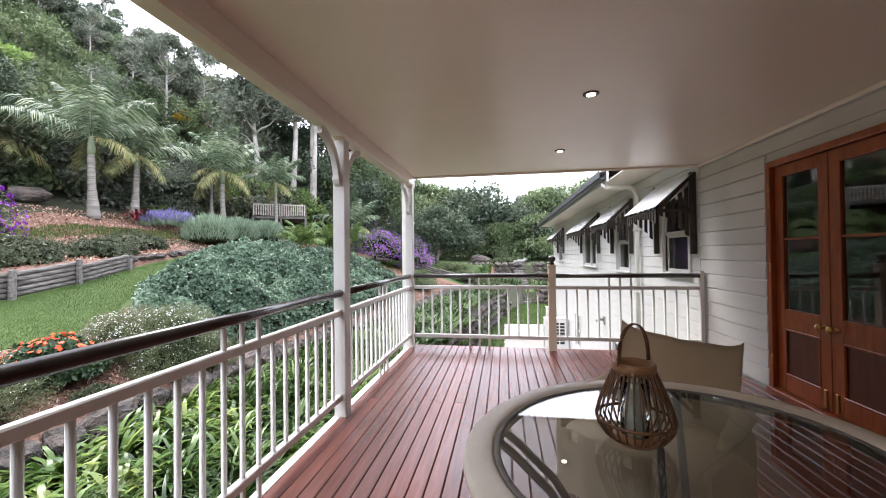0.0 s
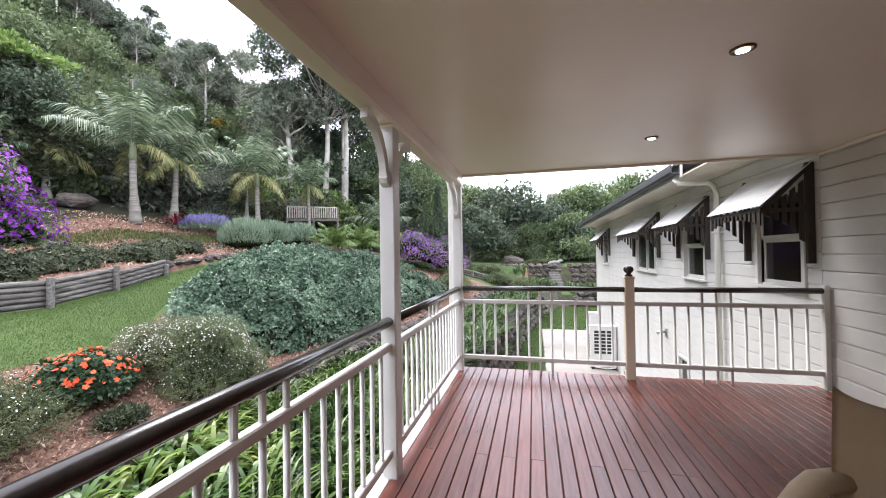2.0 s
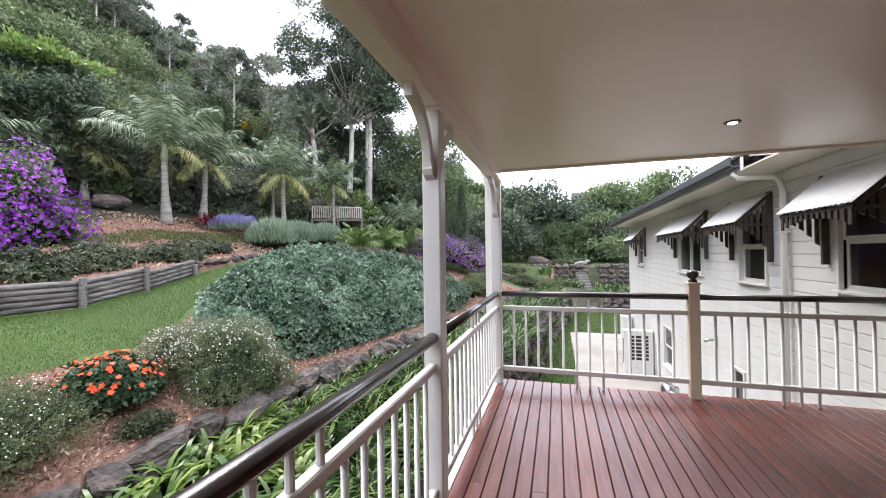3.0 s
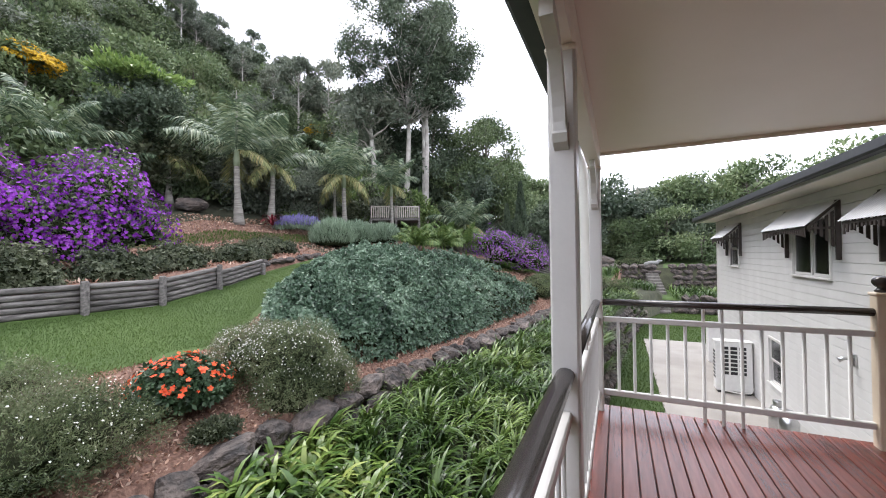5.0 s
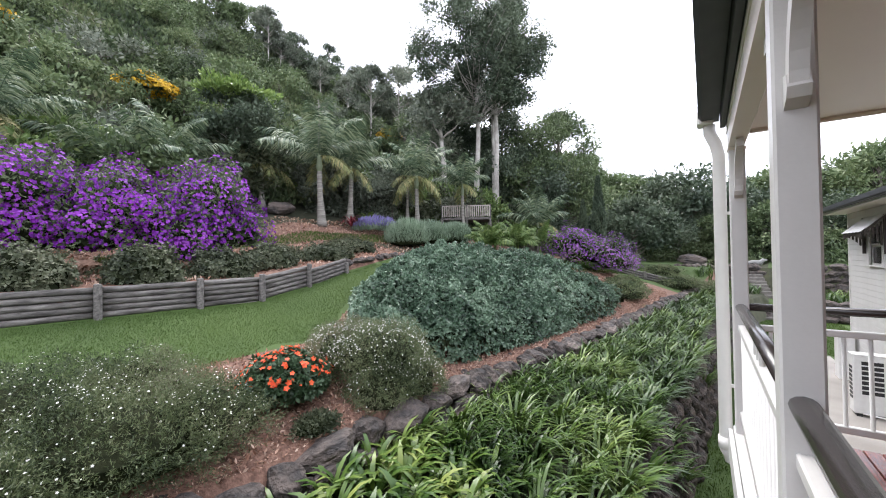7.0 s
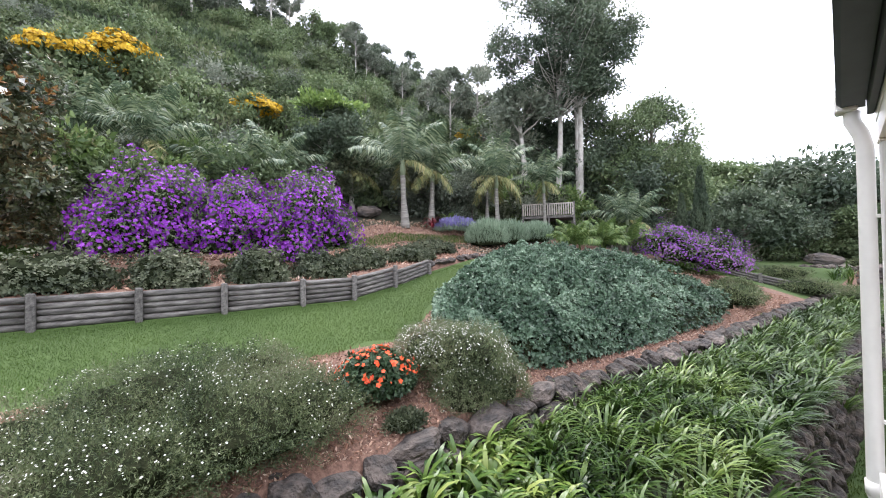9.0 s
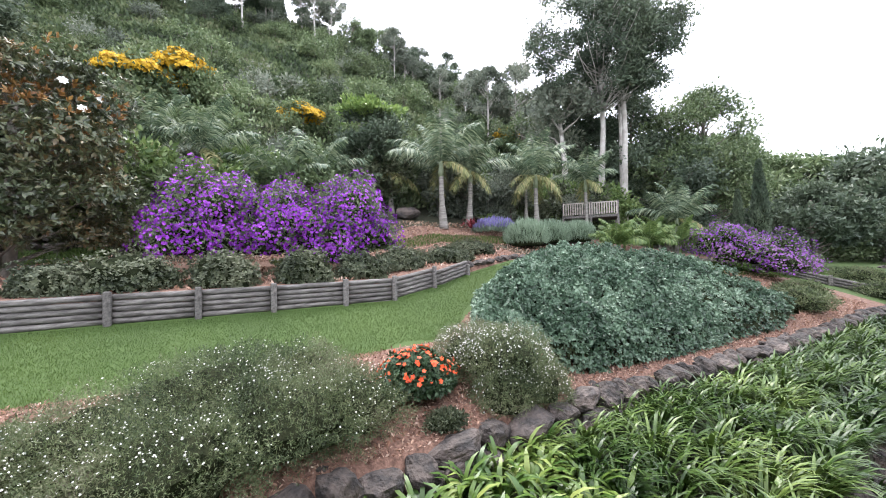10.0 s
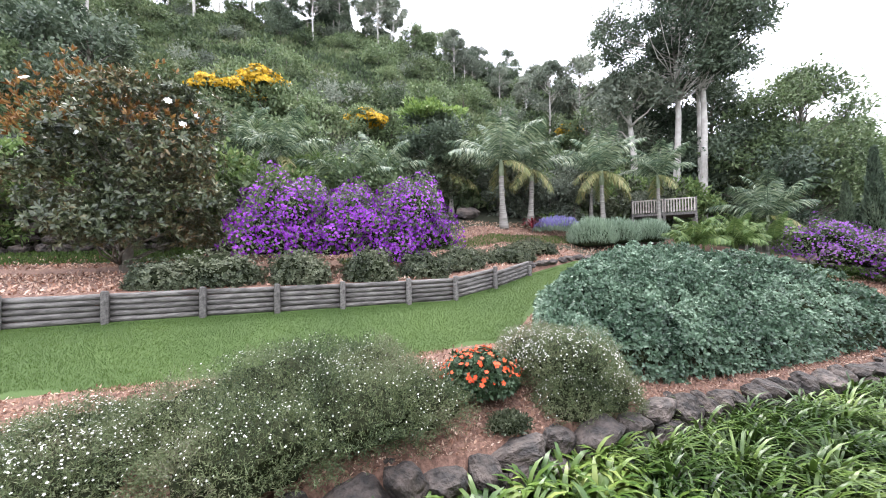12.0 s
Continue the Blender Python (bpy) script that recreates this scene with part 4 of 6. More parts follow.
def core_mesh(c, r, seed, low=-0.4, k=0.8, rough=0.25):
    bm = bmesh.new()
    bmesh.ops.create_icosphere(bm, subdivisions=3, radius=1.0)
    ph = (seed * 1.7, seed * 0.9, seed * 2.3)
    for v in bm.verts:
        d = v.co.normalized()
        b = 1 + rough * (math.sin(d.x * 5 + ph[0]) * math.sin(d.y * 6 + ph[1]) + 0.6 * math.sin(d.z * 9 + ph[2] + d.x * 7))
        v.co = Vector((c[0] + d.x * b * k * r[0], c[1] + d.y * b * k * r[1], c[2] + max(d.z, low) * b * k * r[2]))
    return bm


def bush(name, x, y, blobs, leaf, n, size, label, category, flowers=None, group="", aspect=0.45, spread=0.8, lift=0.2, rough=0.2, shell=0.35, seed=1, sink=0.0, core=0.8, inner=None, whorl=None, sprig=None, crest=0.0):
    """A shrub: rounded masses of single leaves round a solid dark core that paints inner shade, with flowers. blobs:
    offset x, y, z and radii.
    """
    z = ground_z(x, y) - sink
    b = thing(name, (x, y, z), label, category, group)
    arrs, mats = [], [leaf]
    tot = sum(r[3] * r[4] + r[3] * r[5] + r[4] * r[5] for r in blobs)
    fl = []
    for i, (dx, dy, dz, rx, ry, rz) in enumerate(blobs):
        m = int(n * (rx * ry + rx * rz + ry * rz) / tot) // (whorl[0] if whorl else sprig[0] if sprig else 1)
        p, d = blob_points((dx, dy, dz), (rx, ry, rz), m, shell, seed + i, rough)
        # the foliage follows the slope that it stands on
        gz = np.array([ground_z(x + q[0], y + q[1]) - z for q in p[::40]])
        p[:, 2] = np.maximum(p[:, 2], np.repeat(gz, 40)[:len(p)] + 0.01)
        if whorl:
            arrs.append((whorl_arrays(p, d + [0, 0, lift], whorl[0], size, aspect, whorl[1]), 0))
        elif sprig:
            arrs.append((sprig_arrays(p, d + [0, 0, lift], sprig[0], sprig[1], size, aspect), 0))
        else:
            arrs.append((leaf_arrays(p, d, size, aspect, spread, lift), 0))
        if flowers:
            fm, fn, fs, petals, lowf = flowers
            p, d = blob_points((dx, dy, dz), (rx + size * 0.7, ry + size * 0.7, rz + size * 0.8), int(fn * (rx * ry + rx * rz + ry * rz) / tot), 0.08, seed + i, rough, lowf)
            if crest:
                # the flowers crowd on the crests and thin out lower down
                drift = np.sin(p[:, 0] * 3.1 + seed) * np.sin(p[:, 1] * 2.7 + 2 * seed) + 0.5 * np.sin(p[:, 0] * 7.3 + p[:, 1] * 6.1)
                keep = RNG.random(len(p)) < np.clip(0.12 + crest * np.clip(d[:, 2] - d[:, 0] * 0.5, 0, 1) ** 1.5 + 0.3 * drift, 0.04, 1)
                p, d = p[keep], d[keep]
            fl.append((flower_arrays(p, d, fs, petals), 0))
        # added solid core, coloured dark as the shade behind the leaves
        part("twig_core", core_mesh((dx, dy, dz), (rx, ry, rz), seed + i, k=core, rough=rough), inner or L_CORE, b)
    foliage("foliage", arrs, mats, b)
    if fl:
        foliage("blossom", fl, [flowers[0]], b, "open flowers")
    return b


# the broad mound of grey-green shrubs
h_left = lerp_table([(6.75, -5.2), (7.1, -6.0), (8, -6.95), (9, -7.4), (12, -8.6), (14, -8.4), (17.8, -6.6)])
h_right = lerp_table([(6.75, -5.0), (7.2, -4.5), (8, -4.0), (9, -3.72), (11, -3.35), (15, -2.85), (17.8, -2.6)])


def hedge():
    rng = np.random.default_rng(3)
    b = thing("shrub_mound", (-5.5, 11, 0), "broad mound of grey-green small-leaved shrubs on the slope", "shrub")

    def top(x, y):
        e = min(x - float(h_left(y)), float(h_right(y)) - x, y - 6.7 + 0.02, 17.9 - y)
        if e <= 0:
            return None
        hmax = 0.98 - 0.02 * max(0, y - 10)
        n1 = noise.noise(Vector((x * 0.9 + y * 0.35, y * 0.8, 1.3)))
        n2 = noise.noise(Vector((x * 1.9 + y * 0.9, y * 1.5, 7.7)))
        n3 = noise.noise(Vector((x * 4.4, y * 4.4, 2.2)))
        lump = 0.16 * n1 + 0.42 * (0.4 - 1.7 * abs(n2)) + 0.16 * n3
        return ground_z(x, y) + (hmax + lump) * (0.34 + 0.66 * min(1.0, e / 1.25) ** 0.8) * min(1.0, e / 0.12) ** 0.5 + 0.02, e

    P, N = [], []
    while len(P) < 23000:
        y = rng.uniform(6.7, 17.9) if rng.random() < 0.4 else rng.uniform(6.7, 12.5)
        x = rng.uniform(-8.7, -2.8)
        r = top(x, y)
        if r is None:
            continue
        z, e = r
        zx, zy = top(x + 0.06, y), top(x, y + 0.06)
        nx = (z - zx[0]) / 0.06 if zx else 1.2
        ny = (z - zy[0]) / 0.06 if zy else 1.2
        if e < 0.16:
            g = ground_z(x, y)
            z = g + 0.06 + (z - g) * rng.random()
        P.append((x + 5.5, y - 11, z - 0.13 * rng.random() ** 2 + 0.05 * rng.random()))
        N.append((nx * 0.8 + 0.1, ny * 0.8 - 0.1, 1.0))
    P, N = np.array(P), unit(np.array(N))
    foliage("foliage", [(whorl_arrays(P, N, 7, 0.082, 0.52, 1.05, 0.35), 0)], [L_HEDGE], b)
    # dark sheet under the leaves paints shade into the mound's gaps
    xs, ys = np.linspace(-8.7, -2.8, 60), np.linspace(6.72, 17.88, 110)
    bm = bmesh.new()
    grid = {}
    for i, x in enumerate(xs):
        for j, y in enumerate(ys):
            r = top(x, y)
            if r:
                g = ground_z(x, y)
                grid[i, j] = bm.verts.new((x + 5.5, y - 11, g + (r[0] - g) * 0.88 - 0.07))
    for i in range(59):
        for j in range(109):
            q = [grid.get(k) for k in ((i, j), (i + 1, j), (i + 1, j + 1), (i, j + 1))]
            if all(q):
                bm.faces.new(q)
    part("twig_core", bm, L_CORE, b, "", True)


hedge()

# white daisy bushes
# their inner cores are dark olive solids that stand in for shade
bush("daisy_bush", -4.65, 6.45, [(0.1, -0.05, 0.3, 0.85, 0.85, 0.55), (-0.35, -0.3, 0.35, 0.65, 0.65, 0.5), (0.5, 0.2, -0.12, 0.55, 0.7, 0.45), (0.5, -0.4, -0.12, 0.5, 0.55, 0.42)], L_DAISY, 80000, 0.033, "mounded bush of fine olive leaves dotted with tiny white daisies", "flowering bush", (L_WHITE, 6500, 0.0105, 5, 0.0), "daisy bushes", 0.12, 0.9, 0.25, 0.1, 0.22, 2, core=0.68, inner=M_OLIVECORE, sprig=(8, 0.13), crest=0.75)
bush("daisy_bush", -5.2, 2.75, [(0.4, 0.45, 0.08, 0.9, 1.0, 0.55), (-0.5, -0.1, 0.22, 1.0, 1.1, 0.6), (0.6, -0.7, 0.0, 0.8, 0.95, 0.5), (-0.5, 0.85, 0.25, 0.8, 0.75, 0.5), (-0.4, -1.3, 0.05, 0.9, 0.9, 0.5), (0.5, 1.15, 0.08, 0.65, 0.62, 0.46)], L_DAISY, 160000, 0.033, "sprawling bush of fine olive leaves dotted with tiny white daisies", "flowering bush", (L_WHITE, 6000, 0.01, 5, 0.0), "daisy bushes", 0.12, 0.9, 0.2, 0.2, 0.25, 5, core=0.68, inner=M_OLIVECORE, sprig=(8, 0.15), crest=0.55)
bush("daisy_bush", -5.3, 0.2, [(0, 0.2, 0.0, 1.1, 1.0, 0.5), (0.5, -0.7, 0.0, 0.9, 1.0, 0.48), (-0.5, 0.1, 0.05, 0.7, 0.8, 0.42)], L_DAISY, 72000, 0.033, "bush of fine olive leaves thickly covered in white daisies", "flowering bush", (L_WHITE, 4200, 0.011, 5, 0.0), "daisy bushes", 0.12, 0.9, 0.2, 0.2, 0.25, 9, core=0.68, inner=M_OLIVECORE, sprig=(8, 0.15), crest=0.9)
bush("orange_flower_plant", -4.85, 4.95, [(0, 0, 0.22, 0.5, 0.52, 0.37)], L_ORLEAF, 5600, 0.085, "round dark-leaved plant covered in bright orange flowers", "flowering plant", (L_ORANGE, 230, 0.034, 5, 0.2), "", 0.42, 0.7, 0.25, 0.08, 0.3, 3, whorl=(7, 1.0))
bush("small_weed", -4.12, 4.9, [(0, 0, 0.05, 0.22, 0.28, 0.14)], L_COVER, 1300, 0.045, "small patch of low green weed among the mulch", "plant", None, "", 0.4)
bush("daisy_seedling", -1.0, 11.4, [(0.15, 0, -1.0, 0.32, 0.45, 0.5)], L_COVER, 4000, 0.05, "green bush growing out of the stone wall", "bush", None, "", 0.3)

# purple flowering shrubs
def purple(x, y, h, r, n, seed, label="tall shrub smothered in vivid purple flowers", petal=None):
    bush("purple_shrub", x, y, [(0, 0, h * 0.52, r, r, h * 0.46), (r * 0.45, r * 0.35, h * 0.3, r * 0.65, r * 0.65, h * 0.3), (r * 0.4, -r * 0.5, h * 0.3, r * 0.7, r * 0.6, h * 0.32), (-r * 0.3, r * 0.3, h * 0.66, r * 0.6, r * 0.6, h * 0.3)], L_TIBLEAF, int(n * 0.8), 0.1, label, "flowering shrub", (petal or L_PURPLE, int(n * 0.36), 0.042, 5, -0.35), "purple shrubs", 0.4, 0.8, 0.3, 0.3, 0.4, seed, core=0.68)


purple(-12.1, 3.3, 2.55, 1.3, 12000, 21)
purple(-11.5, 5.0, 2.45, 1.2, 11000, 25)
purple(-11.15, 6.8, 2.55, 1.15, 11000, 29)
purple(-10.8, 6.2, 1.3, 0.7, 3500, 31)
purple(-5.9, 22.6, 2.0, 1.3, 6500, 33, "shrub of faded and fresh purple flowers beyond the mound", L_PURPLE2)
purple(-4.5, 23.3, 1.9, 1.3, 6500, 37, "shrub of faded and fresh purple flowers beyond the mound", L_PURPLE2)

COV = [(-9.95, 1.6, 0.95, 0.62), (-9.9, 0.6, 0.6, 0.5), (-9.35, 3.2, 0.62, 0.62), (-9.15, 4.75, 0.62, 0.66), (-9.2, 6.2, 0.62, 0.6), (-9.5, 7.5, 0.7, 0.5), (-10.3, 9.9, 0.9, 0.5), (-11.6, 12.2, 0.95, 0.5), (-10.6, 8.4, 0.8, 0.45)]
for i, (x, y, r, h) in enumerate(COV):
    bush("ground_cover_shrub", x, y, [(0, 0, h * 0.25, r * 0.9, r, h * 0.85), (0.25, 0.35 * r, h * 0.1, r * 0.6, r * 0.6, h * 0.7), (0.15, -0.45 * r, h * 0.15, r * 0.55, r * 0.5, h * 0.6)], L_COVER, 7000, 0.07, "low spreading dark green shrub above the log wall", "shrub", None, "ground cover shrubs", 0.45, 0.8, 0.2, 0.2, 0.3, 40 + i, whorl=(6, 1.0))

# rosemary-like low bushes by the far stone edge
for i, (x, y, r) in enumerate([(-3.1, 19.4, 1.0), (-3.3, 21.2, 0.8), (-1.6, 26.9, 1.3), (-0.2, 29.6, 1.3), (1.6, 40.5, 1.8), (-2.6, 30.4, 1.2)]):
    bush("low_silver_bush", x, y, [(0, 0, 0.1, r, r, 0.5)], L_DAISY, 5000, 0.09, "low rounded grey-green bush beside the stone edging", "bush", None, "far low bushes", 0.25, 0.8, 0.4, 0.15, 0.3, 60 + i)


# strap-leaved border
def strap_border():
    rng = np.random.default_rng(8)
    base, az, ln, wd, ri = [], [], [], [], []
    for y in np.arange(0.5, 29, 0.42):
        u, lo = float(x_upper(y)), max(float(x_lower(y)), float(x_upper(y)) + 1.6)
        for x in np.arange(u + 0.5, lo - 0.12, 0.42):
            cx, cy = x + rng.uniform(-0.14, 0.14), y + rng.uniform(-0.14, 0.14)
            if cy < 5.9 and cx < -2.35:
                continue
            z = ground_z(cx, cy)
            k = 48 if cy < 14 else 30
            tall = rng.uniform(0.85, 1.15)
            for _ in range(k):
                # the clumps lean out over the lower wall
                a = rng.vonmises(-0.35, 0.7)
                base.append((cx + 0.07 * math.cos(a), cy + 0.07 * math.sin(a), z))
                az.append(a + rng.normal(0, 0.2))
                ln.append(rng.uniform(0.42, 0.74) * tall)
                wd.append(rng.uniform(0.026, 0.042))
                ri.append(rng.uniform(0.95, 1.45))
    v, f = strap_arrays(np.array(base), np.array(az), np.array(ln), np.array(wd), np.array(ri), 5, 0.4)
    ob = link_mesh("strap_leaf_border", np_mesh("strap_leaf_border", v, f), L_AGA)
    return tagged(ob, "dense border of arching green strap-leaved plants between stone walls", "border plants", kind="stuff")


strap_border()


def strap_plant(x, y, seed):
    rng = np.random.default_rng(seed)
    z = ground_z(x, y)
    e = thing("lime_strap_plant", (x, y, z), "lime-green broad strap-leaved plant beside the boulders", "plant", "lime strap plants")
    k = 26
    a = rng.uniform(0, math.tau, k)
    base = np.stack([0.04 * np.cos(a), 0.04 * np.sin(a), np.zeros(k)], 1)
    v, f = strap_arrays(base, a, rng.uniform(0.42, 0.68, k), rng.uniform(0.045, 0.07, k), rng.uniform(1.0, 1.5, k), 5, 0.45)
    link_mesh("leaves", np_mesh("leaves", v, f), L_LIME, e)


rl = random.Random(3)
for y in np.arange(1.2, 6.1, 0.36):
    for x in np.arange(float(x_upper(y)) + 0.45, -2.25, 0.36):
        strap_plant(x + rl.uniform(-0.12, 0.12), y + rl.uniform(-0.12, 0.12), int(1000 * y + 77 * x))


# grass and bark chips
def scatter_blades(name, n, test, size, width, label, category, material, flat=False, box_=(-10, -5, -5, 13)):
    rng = np.random.default_rng(len(name))
    P = []
    x0, x1, y0, y1 = box_
    while len(P) < n:
        x, y = rng.uniform(x0, x1), rng.uniform(y0, y1)
        if test(x, y):
            P.append((x, y, ground_z(x, y)))
    P = np.array(P)
    if flat:
        arr = leaf_arrays(P + [0, 0, 0.008], np.tile([0.0, 0, 0.15], (n, 1)), size, width, 0.6, 0.0, 0.6, 0.05)
    else:
        arr = leaf_arrays(P, np.tile([0.0, 0, 1.0], (n, 1)), size, width, 0.35, 0.1, 0.5, 0.0)
    ob = link_mesh(name, np_mesh(name, *arr), material)
    return tagged(ob, label, category, kind="stuff")


scatter_blades("lawn_grass", 160000, lambda x, y: float(x_log(y)) + 0.12 < x < float(x_lawn(y)) + 0.15 * math.sin(y * 3), 0.026, 0.2, "short mown green grass on the sloping lawn", "grass", L_GRASS, box_=(-10.2, -5.6, -5, 13))
scatter_blades("far_lawn_grass", 40000, lambda x, y: float(x_log(y)) < x < float(x_lawn(y)) + 0.6, 0.055, 0.2, "short mown grass curving on behind the mound", "grass", L_GRASS, box_=(-9.6, -2, 13, 32))
scatter_blades("strip_grass", 26000, lambda x, y: (4.0 < float(x_log(y)) - x < 4.9 and y > 5) or (y < 1 and 6.0 < float(x_log(y)) - x < 8.5), 0.09, 0.2, "narrow strip of grass behind the planted bed", "grass", L_GRASS, box_=(-19, -10, -7, 17))
scatter_blades("lower_grass", 45000, lambda x, y: float(x_lower(y)) < x < 1.3 or (y > 23.4 and float(x_lower(y)) < x < 6), 0.07, 0.18, "mown grass at the foot of the stone wall", "grass", L_GRASS, box_=(-1, 6, 5, 33))
scatter_blades("bark_mulch", 90000, lambda x, y: float(x_lawn(y)) < x < float(x_upper(y)) - 0.05, 0.045, 0.4, "reddish bark chips covering the lower bed", "mulch", L_CHIP, True, (-7.6, -1.8, -1, 24))
scatter_blades("upper_mulch", 30000, lambda x, y: 0.2 < float(x_log(y)) - x < 7 and not 4.0 < float(x_log(y)) - x < 4.9, 0.075, 0.42, "reddish bark chips covering the upper bed", "mulch", L_CHIP, True, (-17, -8.5, -5, 18))

# stone wall behind the magnolia
bw = thing("garden_wall", (0, 0, 0), "old dry-stone wall at the foot of the hill", "stone wall", kind="structure")
for row in range(4):
    y = -9.0
    while y < -0.5:
        w = rk.uniform(0.4, 0.7)
        x = -17.6 - 0.08 * row
        rock(bw, x, y + w / 2, ground_z(-17.6, y) + 0.15 + 0.34 * row, 0.5, w * 1.15, 0.52)
        y += w

# planting between the far terrace walls
def terrace_border():
    rng = np.random.default_rng(18)
    base, az, ln, wd, ri = [], [], [], [], []
    for y in np.arange(33.5, 36.9, 0.5):
        for x in np.arange(-0.5, 9, 0.5):
            if 2.5 < x < 3.6 or (rng.random() < 0.25):
                continue
            z = ground_z(x, y)
            for _ in range(14):
                a = rng.uniform(0, math.tau)
                base.append((x + rng.uniform(-0.2, 0.2), y + rng.uniform(-0.2, 0.2), z))
                az.append(a)
                ln.append(rng.uniform(0.5, 0.85))
                wd.append(rng.uniform(0.05, 0.07))
                ri.append(rng.uniform(0.85, 1.4))
    v, f = strap_arrays(np.array(base), np.array(az), np.array(ln), np.array(wd), np.array(ri), 3, 0.9)
    ob = link_mesh("terrace_plants", np_mesh("terrace_plants", v, f), L_AGA)
    return tagged(ob, "bright green strap-leaved plants between the far terrace walls", "border plants", kind="stuff")


terrace_border()

# ---- trees ----
def limb(bm, a, b, r0, r1, sway, seg=7, rs=None):
    a, b = Vector(a), Vector(b)
    pts = [a.lerp(b, s) + Vector(((rs.random() - 0.5) * sway * (1 if 0 < s < 1 else 0), (rs.random() - 0.5) * sway * (1 if 0 < s < 1 else 0), 0)) for s in (0, 0.25, 0.5, 0.75, 1)]
    tube(bm, pts, [r0 + (r1 - r0) * s for s in (0, 0.25, 0.5, 0.75, 1)], seg)


def tree(name, x, y, h, trunk_r, crown, leaf, bark, n, size, label, seed, first=0.45, clusters=14, cl=0.42, group="", trunks=1, aspect=0.45, z=None, squash=0.7, category="tree", lean=0.0, extra=None, whorl=None):
    """A tree: trunk and limbs, and a crown of leaf clusters at the limbs' ends. crown: radii across and up; first: where the crown begins."""
    rs = random.Random(seed)
    z = ground_z(x, y) - 0.1 if z is None else z
    t = thing(name, (x, y, z), label, category, group)
    arrs = []
    wood, boughs = bmesh.new(), bmesh.new()
    split = category == "tree" and group not in ("forest trees", "ridge gums", "yellow trees")
    top = h - crown[1] * 0.35
    tips = []
    for k in range(trunks):
        ox, oy = (0, 0) if trunks == 1 else (rs.uniform(-0.5, 0.5) * trunks * 0.4, rs.uniform(-0.5, 0.5) * trunks * 0.4)
        limb(wood, (ox, oy, 0), (ox * 1.8 + lean * h, oy * 1.8, top * rs.uniform(0.9, 1.0)), trunk_r, trunk_r * 0.35, trunk_r * 1.5, 9, rs)
        tips.append((ox * 1.8 + lean * h, oy * 1.8))
    cz = h - crown[1]
    for i in range(clusters):
        a = rs.random() * math.tau
        u = rs.uniform(-0.75, 1.0)
        rr = math.sqrt(max(0.05, 1 - u * u)) * rs.uniform(0.45, 1.0)
        tx, ty = tips[i % len(tips)]
        c = Vector((tx + crown[0] * rr * math.cos(a), ty + crown[0] * rr * math.sin(a), cz + crown[1] * u * 0.85))
        s0 = max(first * h, c.z - crown[0] * 0.5)
        lb = bmesh.new() if split else boughs
        limb(lb, (tx * s0 / h, ty * s0 / h, min(s0, top * 0.98)), c, trunk_r * (0.16 if clusters > 50 else 0.28), trunk_r * 0.05, 0.3, 5, rs)
        if split:
            part("limb", lb, bark, t, "", True)
        r = crown[0] * cl * rs.uniform(0.65, 1.25)
        if whorl:
            p, d = blob_points(c, (r, r, r * squash), n // clusters // whorl[0], 0.5, seed + i, 0.3, -0.6)
            arrs.append((whorl_arrays(p, d + [0, 0, 0.35], whorl[0], size, aspect, whorl[1]), 0))
            continue
        p, d = blob_points(c, (r, r, r * squash), n // clusters, 0.75, seed + i, 0.35, -0.75)
        arrs.append((leaf_arrays(p, d, size, aspect, 0.9, 0.0, 0.5), 0))
    if extra:
        p, d = blob_points((0, 0, cz + crown[1] * 0.2), (crown[0] * 0.95, crown[0] * 0.95, crown[1] * 0.85), extra[1], 0.2, seed, 0.2, extra[3])
        arrs.append((flower_arrays(p, d, extra[2], 5), 1))
    part("trunk", wood, bark, t, "", True)
    if split:
        boughs.free()
    else:
        tagged(part("branchwork", boughs, bark, t, "", True), kind="stuff")
    foliage("crown", arrs, [leaf] + ([extra[0]] if extra else []), t)
    return t


